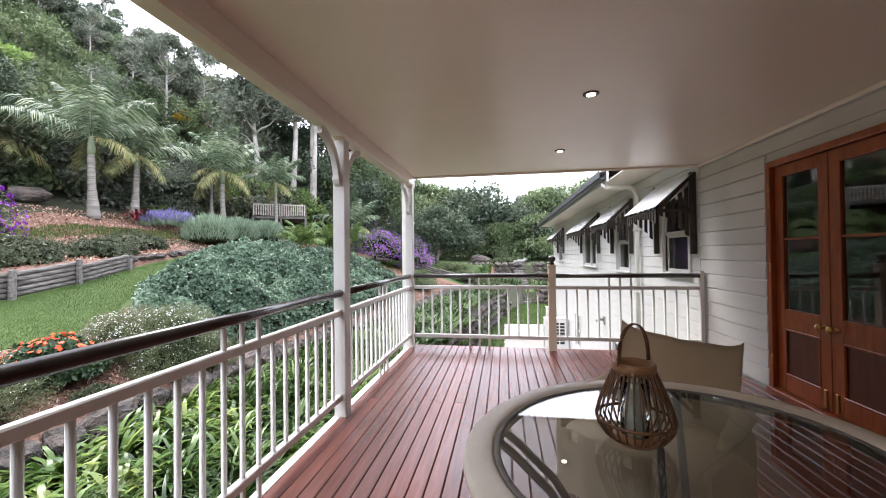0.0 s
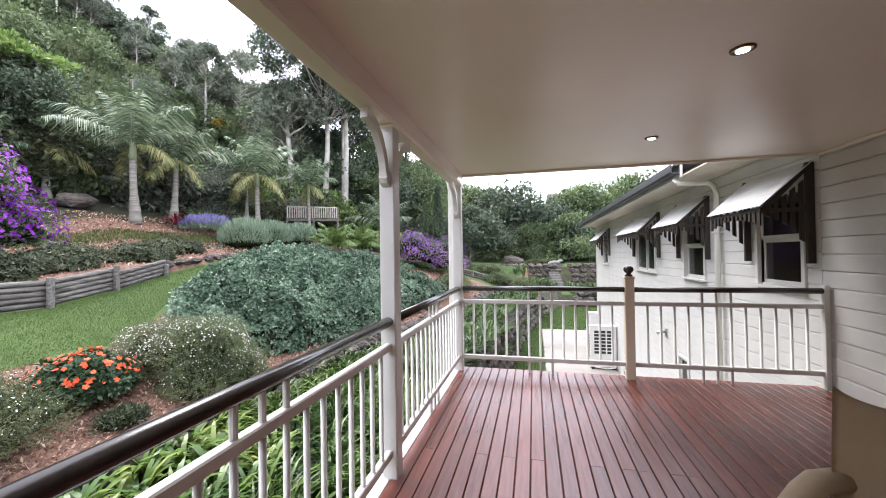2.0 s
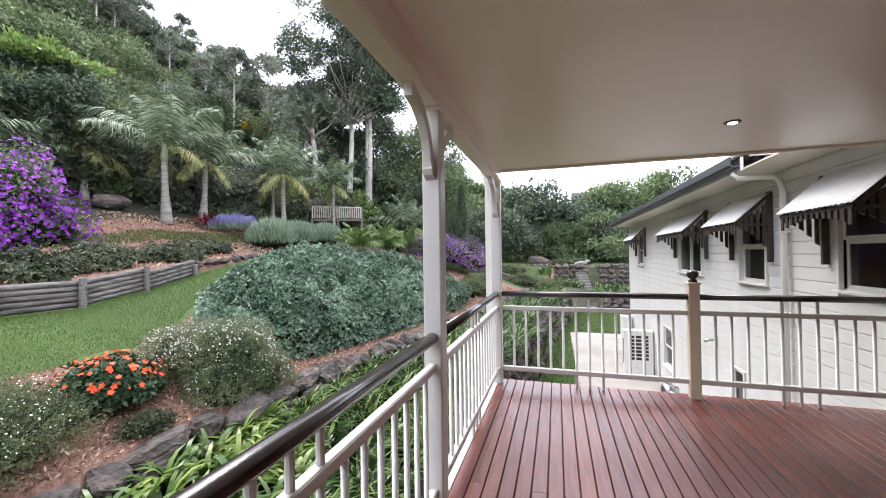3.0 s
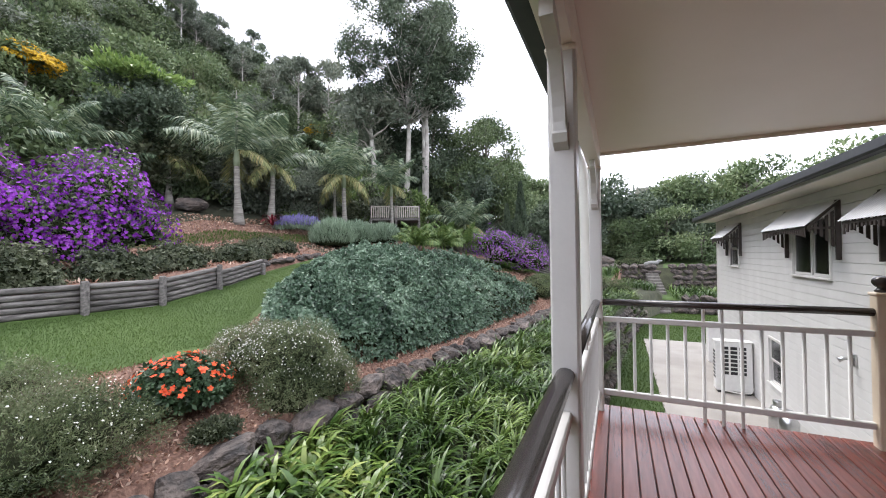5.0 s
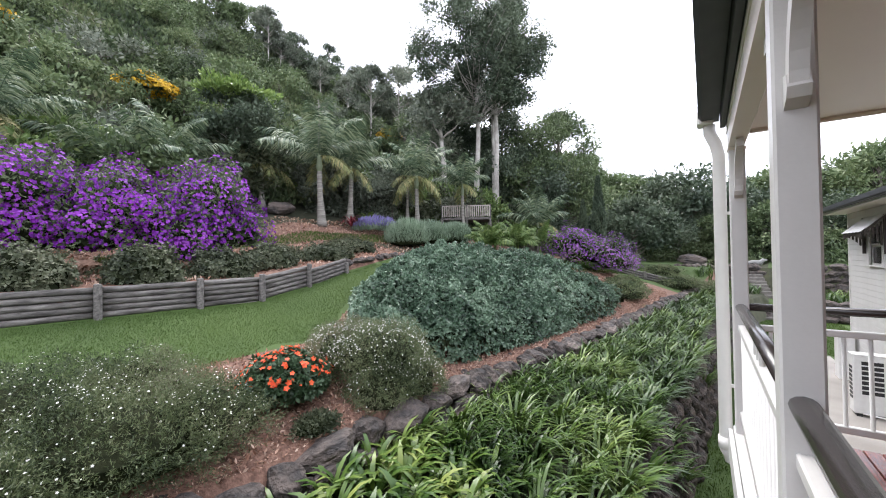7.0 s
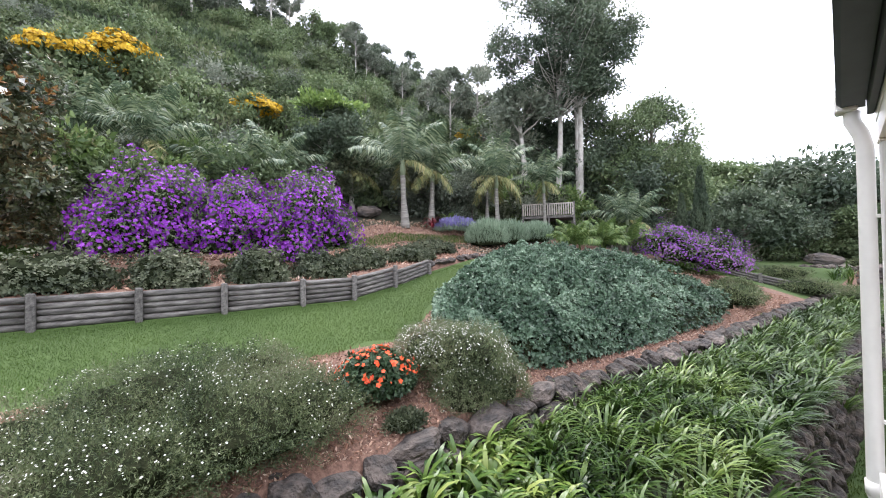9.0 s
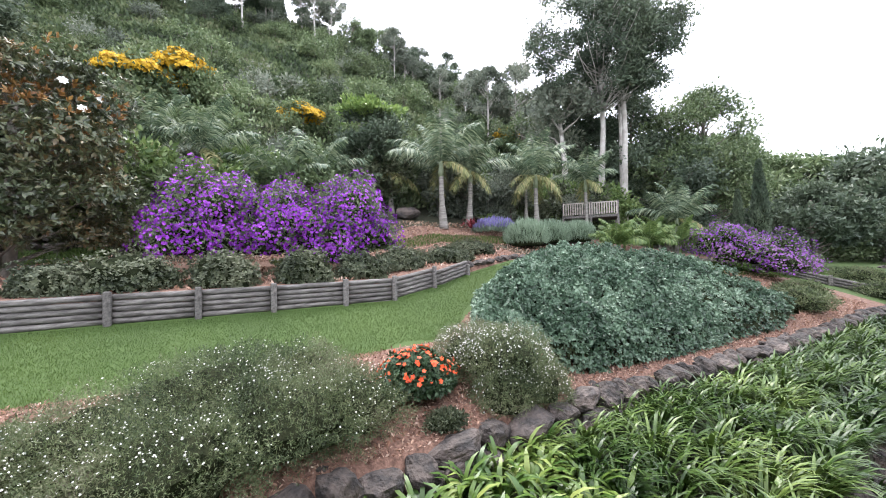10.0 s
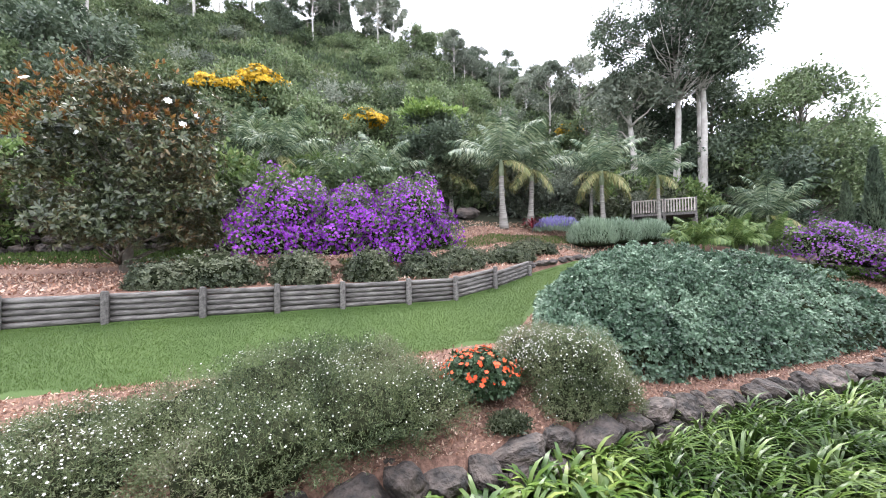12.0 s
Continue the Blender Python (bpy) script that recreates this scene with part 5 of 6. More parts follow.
def palm(x, y, crown_z, seed, fronds=15, length=2.1, r=0.13, yellow=3, spear=0.0, label="feather palm with a ringed grey trunk and drooping fronds", name="palm_tree", leaf=None):
    rs = random.Random(seed)
    z = ground_z(x, y) - 0.05
    leaf = leaf or L_PALM
    t = thing(name, (x, y, z), label, "palm" if name == "palm_tree" else "fern", "palms" if name == "palm_tree" else "ferns")
    h = crown_z - z
    bm = bmesh.new()
    n = 14
    lx = rs.uniform(-0.12, 0.12)
    pts = [(lx * math.sin(k / n * 2), lx * 0.5 * k / n, h * k / n) for k in range(n + 1)]
    tube(bm, pts, [r * (1.4 - 0.6 * min(1.0, k / n * 2.2) - 0.12 * k / n) * (1.05 if k % 2 else 0.97) for k in range(n + 1)], 12)
    part("trunk", bm, M_PALMTRUNK, t, "", True)
    bm = bmesh.new()
    ex, ey = pts[-1][0], pts[-1][1]
    tube(bm, [(ex, ey, h - 0.35), (ex, ey, h - 0.1), (ex, ey, h + 0.25), (ex, ey, h + 0.55)], [r * 0.72, r * 0.85, r * 0.6, r * 0.28], 10)
    part("crownshaft", bm, leaf, t, "smooth green crownshaft", True)
    if spear:
        part("spear_leaf", tube(bmesh.new(), [(ex, ey, h + 0.3), (ex + 0.03, ey, h + spear * 0.6), (ex, ey, h + spear)], [0.06, 0.055, 0.015], 6), M_PALMTRUNK, t, "pale unopened leaf spear")
    for i in range(fronds):
        a = i * 2.4 + rs.uniform(-0.25, 0.25)
        old = i < yellow
        up = 1.5 - 1.2 * ((fronds - i) / fronds) + rs.uniform(-0.12, 0.12) if not old else rs.uniform(-0.35, 0.15)
        L = length * rs.uniform(0.85, 1.1) * (0.75 if old else 1.0)
        seg = 11
        pos, ang = Vector((ex, ey, h + 0.35)), up
        d2 = Vector((math.cos(a), math.sin(a), 0))
        sd = Vector((-math.sin(a), math.cos(a), 0))
        line = []
        for s in range(seg + 1):
            line.append(pos.copy())
            pos = pos + (d2 * math.cos(ang) + Vector((0, 0, math.sin(ang)))) * (L / seg)
            ang -= (0.03 + 0.014 * s) if not old else 0.1
        bm = bmesh.new()
        tube(bm, line, [0.022 * (1 - s / (seg + 2)) for s in range(seg + 1)], 4)
        V, Fq = [], []
        for s in range(3, 5 * seg):
            q = s / 5
            k = min(int(q), seg - 1)
            p = line[k].lerp(line[k + 1], q - k)
            dirv = (line[k + 1] - line[k]).normalized()
            ll = L * 0.25 * math.sin(math.pi * (0.12 + 0.83 * q / seg)) + 0.08
            for w in (-1, 1):
                tip = p + (sd * w * (0.75 + 0.1 * rs.random()) + dirv * 0.5 + Vector((0, 0, -0.25 - 0.75 * rs.random()))) * ll
                mid = p.lerp(tip, 0.45) + Vector((0, 0, 0.12 * ll))
                b4 = len(V)
                V += [p, mid + dirv * 0.028, tip, mid - dirv * 0.028]
                Fq.append((b4, b4 + 1, b4 + 2, b4 + 3))
        vs = [bm.verts.new(v) for v in V]
        for q in Fq:
            bm.faces.new([vs[k] for k in q])
        part("frond", bm, L_PALMY if old else leaf, t, "yellowing frond" if old else "")
    return t


palm(-14.83, 13.38, 5.75, 1, 15, 3.1, 0.17, 2, 3.0)
palm(-15.08, 15.26, 5.6, 2, 14, 2.8, 0.16, 3, 2.2)
palm(-13.1, 18.4, 5.4, 3, 15, 2.7, 0.15, 5, 0.0, "feather palm with yellow-green drooping fronds")
palm(-12.06, 21.5, 5.3, 4, 13, 2.2, 0.12, 2)
palm(-18.4, 2.0, 5.7, 5, 12, 2.4, 0.14, 2)
palm(-18.3, 3.75, 5.7, 6, 12, 2.5, 0.14, 2, 0.8)
palm(-18.3, 12.5, 5.8, 7, 14, 2.5, 0.14, 5)
palm(-17.5, 15.2, 5.9, 8, 13, 2.5, 0.13, 2)
palm(-17.4, 8.0, 4.9, 9, 13, 2.6, 0.13, 2)
palm(-14.7, 19.4, 5.8, 10, 12, 2.2, 0.11, 3)
palm(-8.9, 25.3, 3.0, 12, 13, 2.7, 0.12, 1, 0.0, "young feather palm with broad arching fronds")
palm(-18.9, 0.4, 5.2, 13, 13, 2.6, 0.13, 2)
palm(-17.9, 9.9, 4.6, 14, 12, 2.3, 0.12, 2)
palm(-17.2, 6.1, 4.3, 15, 12, 2.4, 0.12, 1)

# magnolia with rust-backed leaves and white flowers
mg = tree("magnolia_tree", -13.4, -0.77, 5.5, 0.12, (2.4, 2.75), L_MAG, M_BARK, 40000, 0.145, "dense magnolia tree with glossy dark and rust-backed leaves", 71, 0.06, 46, 0.3, "", 2, 0.36, category="tree", whorl=(8, 1.05))
p_, d_ = blob_points((0, 0, 3.1), (2.3, 2.3, 2.45), 620, 0.25, 3, 0.2, 0.1)
foliage("new_leaves", [(whorl_arrays(p_, d_ + [0, 0, 0.5], 7, 0.15, 0.34, 0.6), 0)], [L_RUST], mg, "rust-coloured young leaves")
p_, d_ = blob_points((0, 0, 3.1), (2.45, 2.45, 2.5), 16, 0.05, 5, 0.1, -0.2)
foliage("blossom", [(flower_arrays(p_, d_, 0.12, 7), 0)], [L_WHITE], mg, "large white flowers")

# clipped-looking small tree with a bright top
mt = tree("round_headed_tree", -18.44, 11.29, 6.0, 0.1, (1.6, 1.7), L_DARK, M_GUMBARK, 11000, 0.16, "slender tree with dark layered foliage and lime top growth", 81, 0.5, 20, 0.45)
p_, d_ = blob_points((0, 0, 5.2), (1.5, 1.5, 0.9), 4200, 0.5, 3, 0.3, 0.1)
foliage("new_leaves", [(leaf_arrays(p_, d_, 0.22, 0.4, 0.7, 0.5), 0)], [L_LIGHT], mt, "lime-green new leaves")

# tall gums with pale trunks behind the lookout
tree("tall_gum", -14.3, 27.2, 19.8, 0.25, (5.4, 6.2), L_DARK, M_GUMBARK, 50000, 0.19, "tall gum tree with a pale bare trunk and dark open crown", 91, 0.45, 120, 0.18, "tall gums")
tree("tall_gum", -13.1, 27.8, 17.8, 0.25, (3.0, 4.3), L_DARK, M_GUMBARK, 20000, 0.2, "tall gum tree with a pale bare trunk and dark open crown", 92, 0.5, 60, 0.2, "tall gums", lean=0.0)
tree("tall_gum", -13.6, 28.8, 17.0, 0.19, (2.6, 4.0), L_DARK, M_GUMBARK, 5000, 0.32, "tall gum tree with a pale bare trunk and dark open crown", 93, 0.5, 20, 0.32, "tall gums")
tree("leaning_gum", -16.2, 26.0, 11.0, 0.3, (2.6, 2.6), L_GREY, M_GUMBARK, 4500, 0.3, "crooked gum with pale limbs and thin grey foliage", 94, 0.4, 14, 0.35, "", lean=-0.07)
tree("broad_tree", -10.2, 34.2, 12.6, 0.3, (3.8, 5.6), L_MID, M_BARK, 40000, 0.19, "broad leafy tree with uneven layered foliage", 95, 0.1, 90, 0.27)
tree("broad_tree", -11.6, 31.0, 8.6, 0.25, (3.4, 4.2), L_DARK, M_BARK, 16000, 0.23, "dark dense tree behind the lookout", 96, 0.15, 20, 0.42)
tree("broad_tree", -4.8, 35.0, 5.6, 0.2, (2.4, 2.5), L_DARK, M_BARK, 13000, 0.24, "dark dense tree beyond the purple shrubs", 97, 0.12, 18, 0.42)

tree("dark_tree", -17.8, 31.5, 11.5, 0.22, (3.2, 5.2), L_DARK, M_BARK, 12000, 0.28, "tall dark dense tree behind the pale gums", 87, 0.1, 24, 0.4, "dark trees")
tree("dark_tree", -15.2, 33.5, 12.0, 0.22, (3.4, 5.4), L_DARK, M_BARK, 12000, 0.28, "tall dark dense tree behind the pale gums", 88, 0.1, 24, 0.4, "dark trees")
tree("dark_tree", -12.6, 33.0, 10.0, 0.22, (3.0, 4.6), L_MID, M_BARK, 11000, 0.28, "tall leafy tree behind the pale gums", 89, 0.1, 22, 0.4, "dark trees")
bt = tree("bare_tree", -19.6, 28.2, 9.5, 0.2, (3.0, 3.6), L_GREY, M_GUMBARK, 450, 0.2, "half-bare tree with pale twisted branches", 98, 0.25, 30, 0.3, "")
tree("bare_tree", -23.0, 33.5, 8.5, 0.14, (2.0, 3.0), L_GREY, M_GUMBARK, 500, 0.25, "half-bare tree with pale twisted branches", 99, 0.3, 22, 0.3, "")


def cypress(x, y, h, r, seed):
    z = ground_z(x, y) - 0.1
    t = thing("cypress", (x, y, z), "narrow dark green column cypress", "cypress", "cypresses")
    rng = np.random.default_rng(seed)
    k = 7000
    u = rng.random(k) ** 0.8
    a = rng.random(k) * math.tau
    rad = r * np.sin(np.pi * (0.12 + 0.85 * u) ** 0.8) * (0.85 + 0.2 * np.sin(a * 5 + u * 20)) * (1 - 0.3 * rng.random(k) ** 2)
    p = np.stack([rad * np.cos(a), rad * np.sin(a), 0.3 + u * (h - 0.5)], 1)
    d = np.stack([np.cos(a) * 0.4, np.sin(a) * 0.4, np.ones(k)], 1)
    foliage("crown", [(leaf_arrays(p, d, 0.17, 0.35, 0.25, 0.4), 0)], [L_DARK], t)
    part("trunk", tube(bmesh.new(), [(0, 0, 0), (0, 0, h * 0.5), (0, 0, h * 0.9)], [0.14, 0.09, 0.03], 8), M_BARK, t, "", True)
    # added dark column whose colour stands in for the crown's inner shade
    part("twig_core", tube(bmesh.new(), [(0, 0, 0.4), (0, 0, h * 0.3), (0, 0, h * 0.6), (0, 0, h * 0.92)], [r * 0.5, r * 0.75, r * 0.6, 0.05], 10), L_CORE, t, "", True)


cypress(-5.9, 28.3, 5.9, 0.42, 1)
cypress(-6.81, 28.07, 4.3, 0.27, 2)

def pine(x, y, h, r, seed):
    t = thing("ridge_pine", (x, y, ground_z(x, y) - 0.2), "dark conical pine on the ridge line", "pine", "ridge pines")
    rng = np.random.default_rng(seed)
    k = 2600
    u = rng.random(k) ** 0.7
    a = rng.random(k) * math.tau
    tier = 0.7 + 0.3 * np.sin(u * 38)
    rad = r * (1.02 - u) * tier * (0.35 + 0.65 * rng.random(k) ** 0.5)
    p = np.stack([rad * np.cos(a), rad * np.sin(a), 0.8 + u * (h - 0.8)], 1)
    d = np.stack([np.cos(a), np.sin(a), np.full(k, 0.25)], 1)
    foliage("crown", [(leaf_arrays(p, d, 0.55, 0.4, 0.4, 0.0), 0)], [L_DARK], t)
    part("trunk", tube(bmesh.new(), [(0, 0, 0), (0, 0, h * 0.5), (0, 0, h * 0.97)], [0.2, 0.12, 0.03], 8), M_BARK, t, "", True)


for i, (x, y, h, r) in enumerate([(-62.9, 16.5, 6.2, 1.7), (-61.9, 18.4, 6.0, 1.6), (-62.5, 14.9, 5.4, 1.6)]):
    pine(x, y, h, r, i)

# small planting under the palms
lv = thing("lavender", (-13.7, 15.7, ground_z(-13.7, 15.7)), "mauve-flowered lavender with upright spikes on the mulch bank", "flowering bush")
p_, d_ = blob_points((0, 0, 0.1), (0.95, 1.0, 0.4), 2600, 0.5, 4, 0.1, -0.1)
foliage("foliage", [(leaf_arrays(p_, d_ * 0.5 + [0, 0, 0.8], 0.26, 0.1, 0.25, 0.3), 0)], [L_SILVER], lv)
p_, d_ = blob_points((0, 0, 0.3), (1.0, 1.05, 0.42), 1900, 0.35, 4, 0.1, -0.05)
foliage("blossom", [(leaf_arrays(p_, d_ * 0.4 + [0, 0, 0.9], 0.17, 0.22, 0.2, 0.3), 0)], [L_LAV], lv, "mauve flower spikes")


def grassy(x, y, r, h):
    z = ground_z(x, y)
    t = thing("silver_bush", (x, y, z), "soft silver-green rounded bush of upright needles", "bush", "silver bushes")
    p, d = blob_points((0, 0, h * 0.25), (r, r, h * 0.62), 7000, 0.5, 2, 0.06, -0.25)
    foliage("foliage", [(leaf_arrays(p, d * 0.5 + [0, 0, 0.8], 0.24, 0.09, 0.2, 0.3), 0)], [L_SILVER], t)
    # added dark solid: shade between the needles as plain colour
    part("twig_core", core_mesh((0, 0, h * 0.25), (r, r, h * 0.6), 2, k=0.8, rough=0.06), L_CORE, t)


grassy(-11.9, 16.0, 1.0, 1.35)
grassy(-12.0, 17.9, 1.0, 1.25)
grassy(-11.8, 20.0, 0.95, 1.2)


def rosette(name, x, y, n, ln, wd, m, label, category, rise=(0.5, 1.4), bend=0.6, stem=0.0):
    z = ground_z(x, y)
    t = thing(name, (x, y, z), label, category)
    rng = np.random.default_rng(n)
    a = rng.uniform(0, math.tau, n)
    base = np.stack([0.03 * np.cos(a), 0.03 * np.sin(a), np.full(n, stem) * rng.uniform(0.5, 1, n)], 1)
    v, f = strap_arrays(base, a, rng.uniform(0.7, 1.1, n) * ln, rng.uniform(0.8, 1.2, n) * wd, rng.uniform(*rise, n), 5, bend)
    link_mesh("leaves", np_mesh("leaves", v, f), m, t)
    if stem:
        part("stem", tube(bmesh.new(), [(0, 0, -0.05), (0.02, 0, stem)], [0.03, 0.02], 6), M_BARK, t)


rosette("burgundy_cordyline", -14.1, 14.5, 30, 0.75, 0.09, L_RED, "small burgundy-leaved cordyline on the mulch bank", "plant", stem=0.4)
rosette("nest_fern", -15.4, 16.9, 26, 1.0, 0.14, L_LIGHT, "bright green bird's-nest fern under the palms", "fern", (0.7, 1.4), 0.4)
for i, (x, y, h) in enumerate([(-9.0, 22.6, 0.6), (-7.6, 22.4, 0.5), (-8.3, 20.2, 0.4), (-7.2, 24.8, 0.6), (-9.9, 25.5, 0.9), (-10.2, 21.9, 0.3), (-8.9, 18.9, 0.3)]):
    palm(x, y, ground_z(x, y) + h, 200 + i, 14, 1.35, 0.08, 0, 0.0, "spreading bright green tree fern behind the mound", "tree_fern", L_FERN)

rb = thing("boulder", (-16.6, 12.4, ground_z(-16.6, 12.4)), "large grey boulder under the palms", "boulder")
rock(rb, 0, 0, 0.3, 1.2, 1.7, 1.0, "stone")
rb = thing("boulder", (-12.6, 20.4, ground_z(-12.6, 20.4)), "grey boulder by the lookout deck", "boulder")
rock(rb, 0, 0, 0.3, 1.2, 1.4, 1.3, "stone")

# lookout deck with pale balustrade
LZ = 3.74
lk = thing("lookout_deck", (-13.05, 23.35, 0), "weathered timber lookout deck with pale pickets", "deck")
lk.rotation_euler = (0, 0, 0.53)
boxpart("platform", (-1.5, 1.6, -1.1, 1.4, LZ - 0.14, LZ), M_LOG, lk)
for x in (-1.45, 0.1, 1.55):
    for y in (-1.05, 1.35):
        g = ground_z(-13.05 + 0.86 * x - 0.5 * y, 23.35 + 0.5 * x + 0.86 * y) - 0.2
        boxpart("stump", (x - 0.06, x + 0.06, y - 0.06, y + 0.06, g, LZ - 0.14), M_LOG, lk)
for x in (-1.45, 0.1, 1.55):
    boxpart("rail_post", (x - 0.05, x + 0.05, -1.1, -1.0, LZ, LZ + 0.8), M_LOG, lk)
    part("brace", tube(bmesh.new(), [(x, -1.05, LZ - 0.15), (x, -0.5, LZ - 0.9)], 0.045, 6), M_LOG, lk)
boxpart("rail", (-1.5, 1.6, -1.09, -1.01, LZ + 0.7, LZ + 0.76), M_PICKET, lk)
boxpart("rail", (-1.5, 1.6, -1.09, -1.01, LZ + 0.1, LZ + 0.16), M_LOG, lk)
for k in range(23):
    x = -1.42 + k * 0.132
    boxpart("picket", (x - 0.03, x + 0.03, -1.11, -1.085, LZ + 0.04, LZ + 0.74), M_PICKET, lk, bevel=0)
boxpart("rail", (1.5, 1.58, -1.0, 1.4, LZ + 0.7, LZ + 0.76), M_LOG, lk)
for k in range(16):
    y = -0.95 + k * 0.15
    boxpart("picket", (1.56, 1.585, y - 0.03, y + 0.03, LZ + 0.04, LZ + 0.74), M_PICKET, lk, bevel=0)

# ---- hill and forest ----
def hillside():
    rng = np.random.default_rng(6)
    P, N, S = [], [], []
    n = 0
    while n < 230000:
        m = 4000
        y = rng.uniform(-24, 64, m)
        d = 9 + 62 * rng.random(m) ** 1.25
        for yy, dd in zip(y, d):
            x = float(x_log(yy)) - dd
            lump = noise.noise(Vector((x * 0.16, yy * 0.16, 0.5))) + 0.6 * noise.noise(Vector((x * 0.45, yy * 0.45, 4.5)))
            hgt = max(0.0, 0.55 + 1.1 * lump) * min(1.0, dd / 14)
            P.append((x, yy, ground_z(x, yy) + hgt * (0.35 + 0.75 * rng.random())))
            N.append((0.45, 0, 0.9))
            n += 1
    P, N = np.array(P), np.array(N)
    dist = np.hypot(P[:, 0], P[:, 1] - 2)
    v, f = leaf_arrays(P, N, 1.0, 0.5, 0.8, 0.1, 0.5)
    vv = v.reshape(-1, 4, 3)
    base = vv[:, :1].copy()
    vv = base + (vv - base) * (0.13 + 0.0062 * dist)[:, None, None]
    ob = link_mesh("hillside_scrub", np_mesh("hillside_scrub", vv.reshape(-1, 3), f), L_HILL)
    return tagged(ob, "dense green scrub covering the steep hillside", "scrub", kind="stuff")


hillside()

rt = random.Random(17)


def spread(proto, places):
    for x, y, s in places:
        copy_thing(proto, Matrix.LocRotScale((x, y, ground_z(x, y) - 0.15), Euler((0, 0, rt.uniform(0, 6.28))), (s, s, s * rt.uniform(0.9, 1.1))))


# under-storey behind the palms
us = [tree("understorey_shrub", -18.4, 6.0, 3.2, 0.08, (1.6, 1.5), m, M_BARK, 5000, 0.21, lab, 100 + i, 0.1, 9, 0.55, "understorey", category="shrub", z=None)
      for i, (m, lab) in enumerate([(L_MID, "leafy green shrub under the hill"), (L_COVER, "dark green shrub under the hill"), (L_GREY, "grey-green shrub under the hill"), (L_FERN, "fresh green shrub under the hill")])]
us[1].location = (-19.0, 12.0, ground_z(-19, 12))
us[2].location = (-18.5, 17.5, ground_z(-18.5, 17.5))
us[3].location = (-19.5, 2.0, ground_z(-19.5, 2))
spots = [[], [], [], []]
for k in range(76):
    y = rt.uniform(-9, 27)
    d = rt.uniform(7.6, 13.5)
    x = float(x_log(y)) - d
    spots[rt.choice([0, 0, 1, 2, 2, 3, 3])].append((x, y, rt.uniform(0.6, 1.15)))
for p, s in zip(us, spots):
    spread(p, s)

# trees on the hill and round the valley
f1 = tree("forest_tree", -22, 46, 6.8, 0.2, (3.0, 3.2), L_DARK, M_BARK, 6000, 0.3, "dark rounded forest tree on the slope", 121, 0.05, 22, 0.38, "forest trees")
f2 = tree("forest_tree", -26, 42, 6.4, 0.2, (3.0, 3.0), L_MID, M_BARK, 6000, 0.3, "green rounded forest tree on the slope", 122, 0.05, 22, 0.38, "forest trees")
f3 = tree("ridge_gum", -56, 22, 11.0, 0.16, (2.8, 3.8), L_GREY, M_GUMBARK, 4500, 0.32, "thin grey gum tree with a pale trunk on the ridge", 123, 0.35, 26, 0.27, "ridge gums")
f4 = tree("ridge_gum", -57, 9, 12.0, 0.18, (2.5, 4.4), L_DARK, M_GUMBARK, 4500, 0.32, "thin dark gum tree with a pale trunk on the ridge", 124, 0.35, 26, 0.27, "ridge gums")
A, B, C, D = [], [], [], []
for k in range(46):
    y = rt.uniform(-24, 64)
    d = rt.uniform(44, 66)
    rt.choice([A, B, C, C, D, D])[:0] = [(float(x_log(y)) - d, y, rt.uniform(0.7, 1.15))]
for k in range(22):
    y = rt.uniform(26, 62)
    d = rt.uniform(16, 40)
    rt.choice([A, A, B, C])[:0] = [(float(x_log(y)) - d, y, rt.uniform(0.22, 0.42))]
for k in range(24):
    y = rt.uniform(30, 60)
    d = rt.uniform(36, 54)
    rt.choice([A, B, C, C, D])[:0] = [(float(x_log(y)) - d, y, rt.uniform(0.45, 0.8))]
for k in range(10):
    y = rt.uniform(-22, -6)
    d = rt.uniform(16, 40)
    rt.choice([A, A, C])[:0] = [(float(x_log(y)) - d, y, rt.uniform(0.7, 1.1))]
# the wood that closes the valley beyond the lawn
for k in range(54):
    x = rt.uniform(-26, 34)
    y = rt.uniform(45, 72) + max(0, (6 - x)) * 0.15
    rt.choice([A, B, B, A])[:0] = [(x, y, rt.uniform(1.0, 1.6))]
for x, y, s in [(-2.0, 42.5, 0.62), (1.5, 44, 0.75), (4.5, 43.5, 0.85), (7.5, 44, 0.8), (10.5, 46, 0.8), (14, 44, 0.7), (-5.5, 41, 0.6), (-9, 42, 0.7), (-12.5, 38, 0.7), (-15.5, 35, 0.8), (-18, 31, 0.75), (-20, 27, 0.75)]:
    rt.choice([A, B])[:0] = [(x, y, s)]
# trees that close the gap between the hill and the pale gums
for x, y, s in [(-25, 35, 0.85), (-27, 34, 0.9), (-23.5, 37, 0.85), (-29.5, 36, 1.0), (-26, 39, 1.0), (-22, 39.5, 0.9), (-31, 33, 0.9)]:
    rt.choice([B, C])[:0] = [(x, y, s)]
# the ridge line
A += [(-57.6, 37.8, 1.18), (-55.7, 39.3, 0.91), (-42.8, 48.5, 1.41), (-35.9, 48.9, 1.5), (-61.5, 19.0, 0.37), (-58.8, 27.9, 0.42)]
B += [(-47.5, 43.9, 1.02), (-63.8, 9.1, 0.37), (-60.6, 24.6, 0.38), (-45.7, 45.3, 1.12)]
C += [(-59.7, 26.2, 0.77), (-44.8, 46.8, 1.05), (-50.4, 42.8, 0.61)]
B += [(-59.0, 29.5, 1.05), (-58.4, 32.5, 1.1), (-58.9, 35.6, 1.2), (-39.3, 48.8, 1.4), (-63.1, 6.2, 0.6), (-62.6, 3.2, 0.7), (-63.5, -2.4, 0.75)]
D += [(-62.9, 12.7, 0.42), (-61.1, 21.8, 0.39), (-52.8, 40.5, 0.61)]
for p, s in zip((f1, f2, f3, f4), (A, B, C, D)):
    spread(p, s)

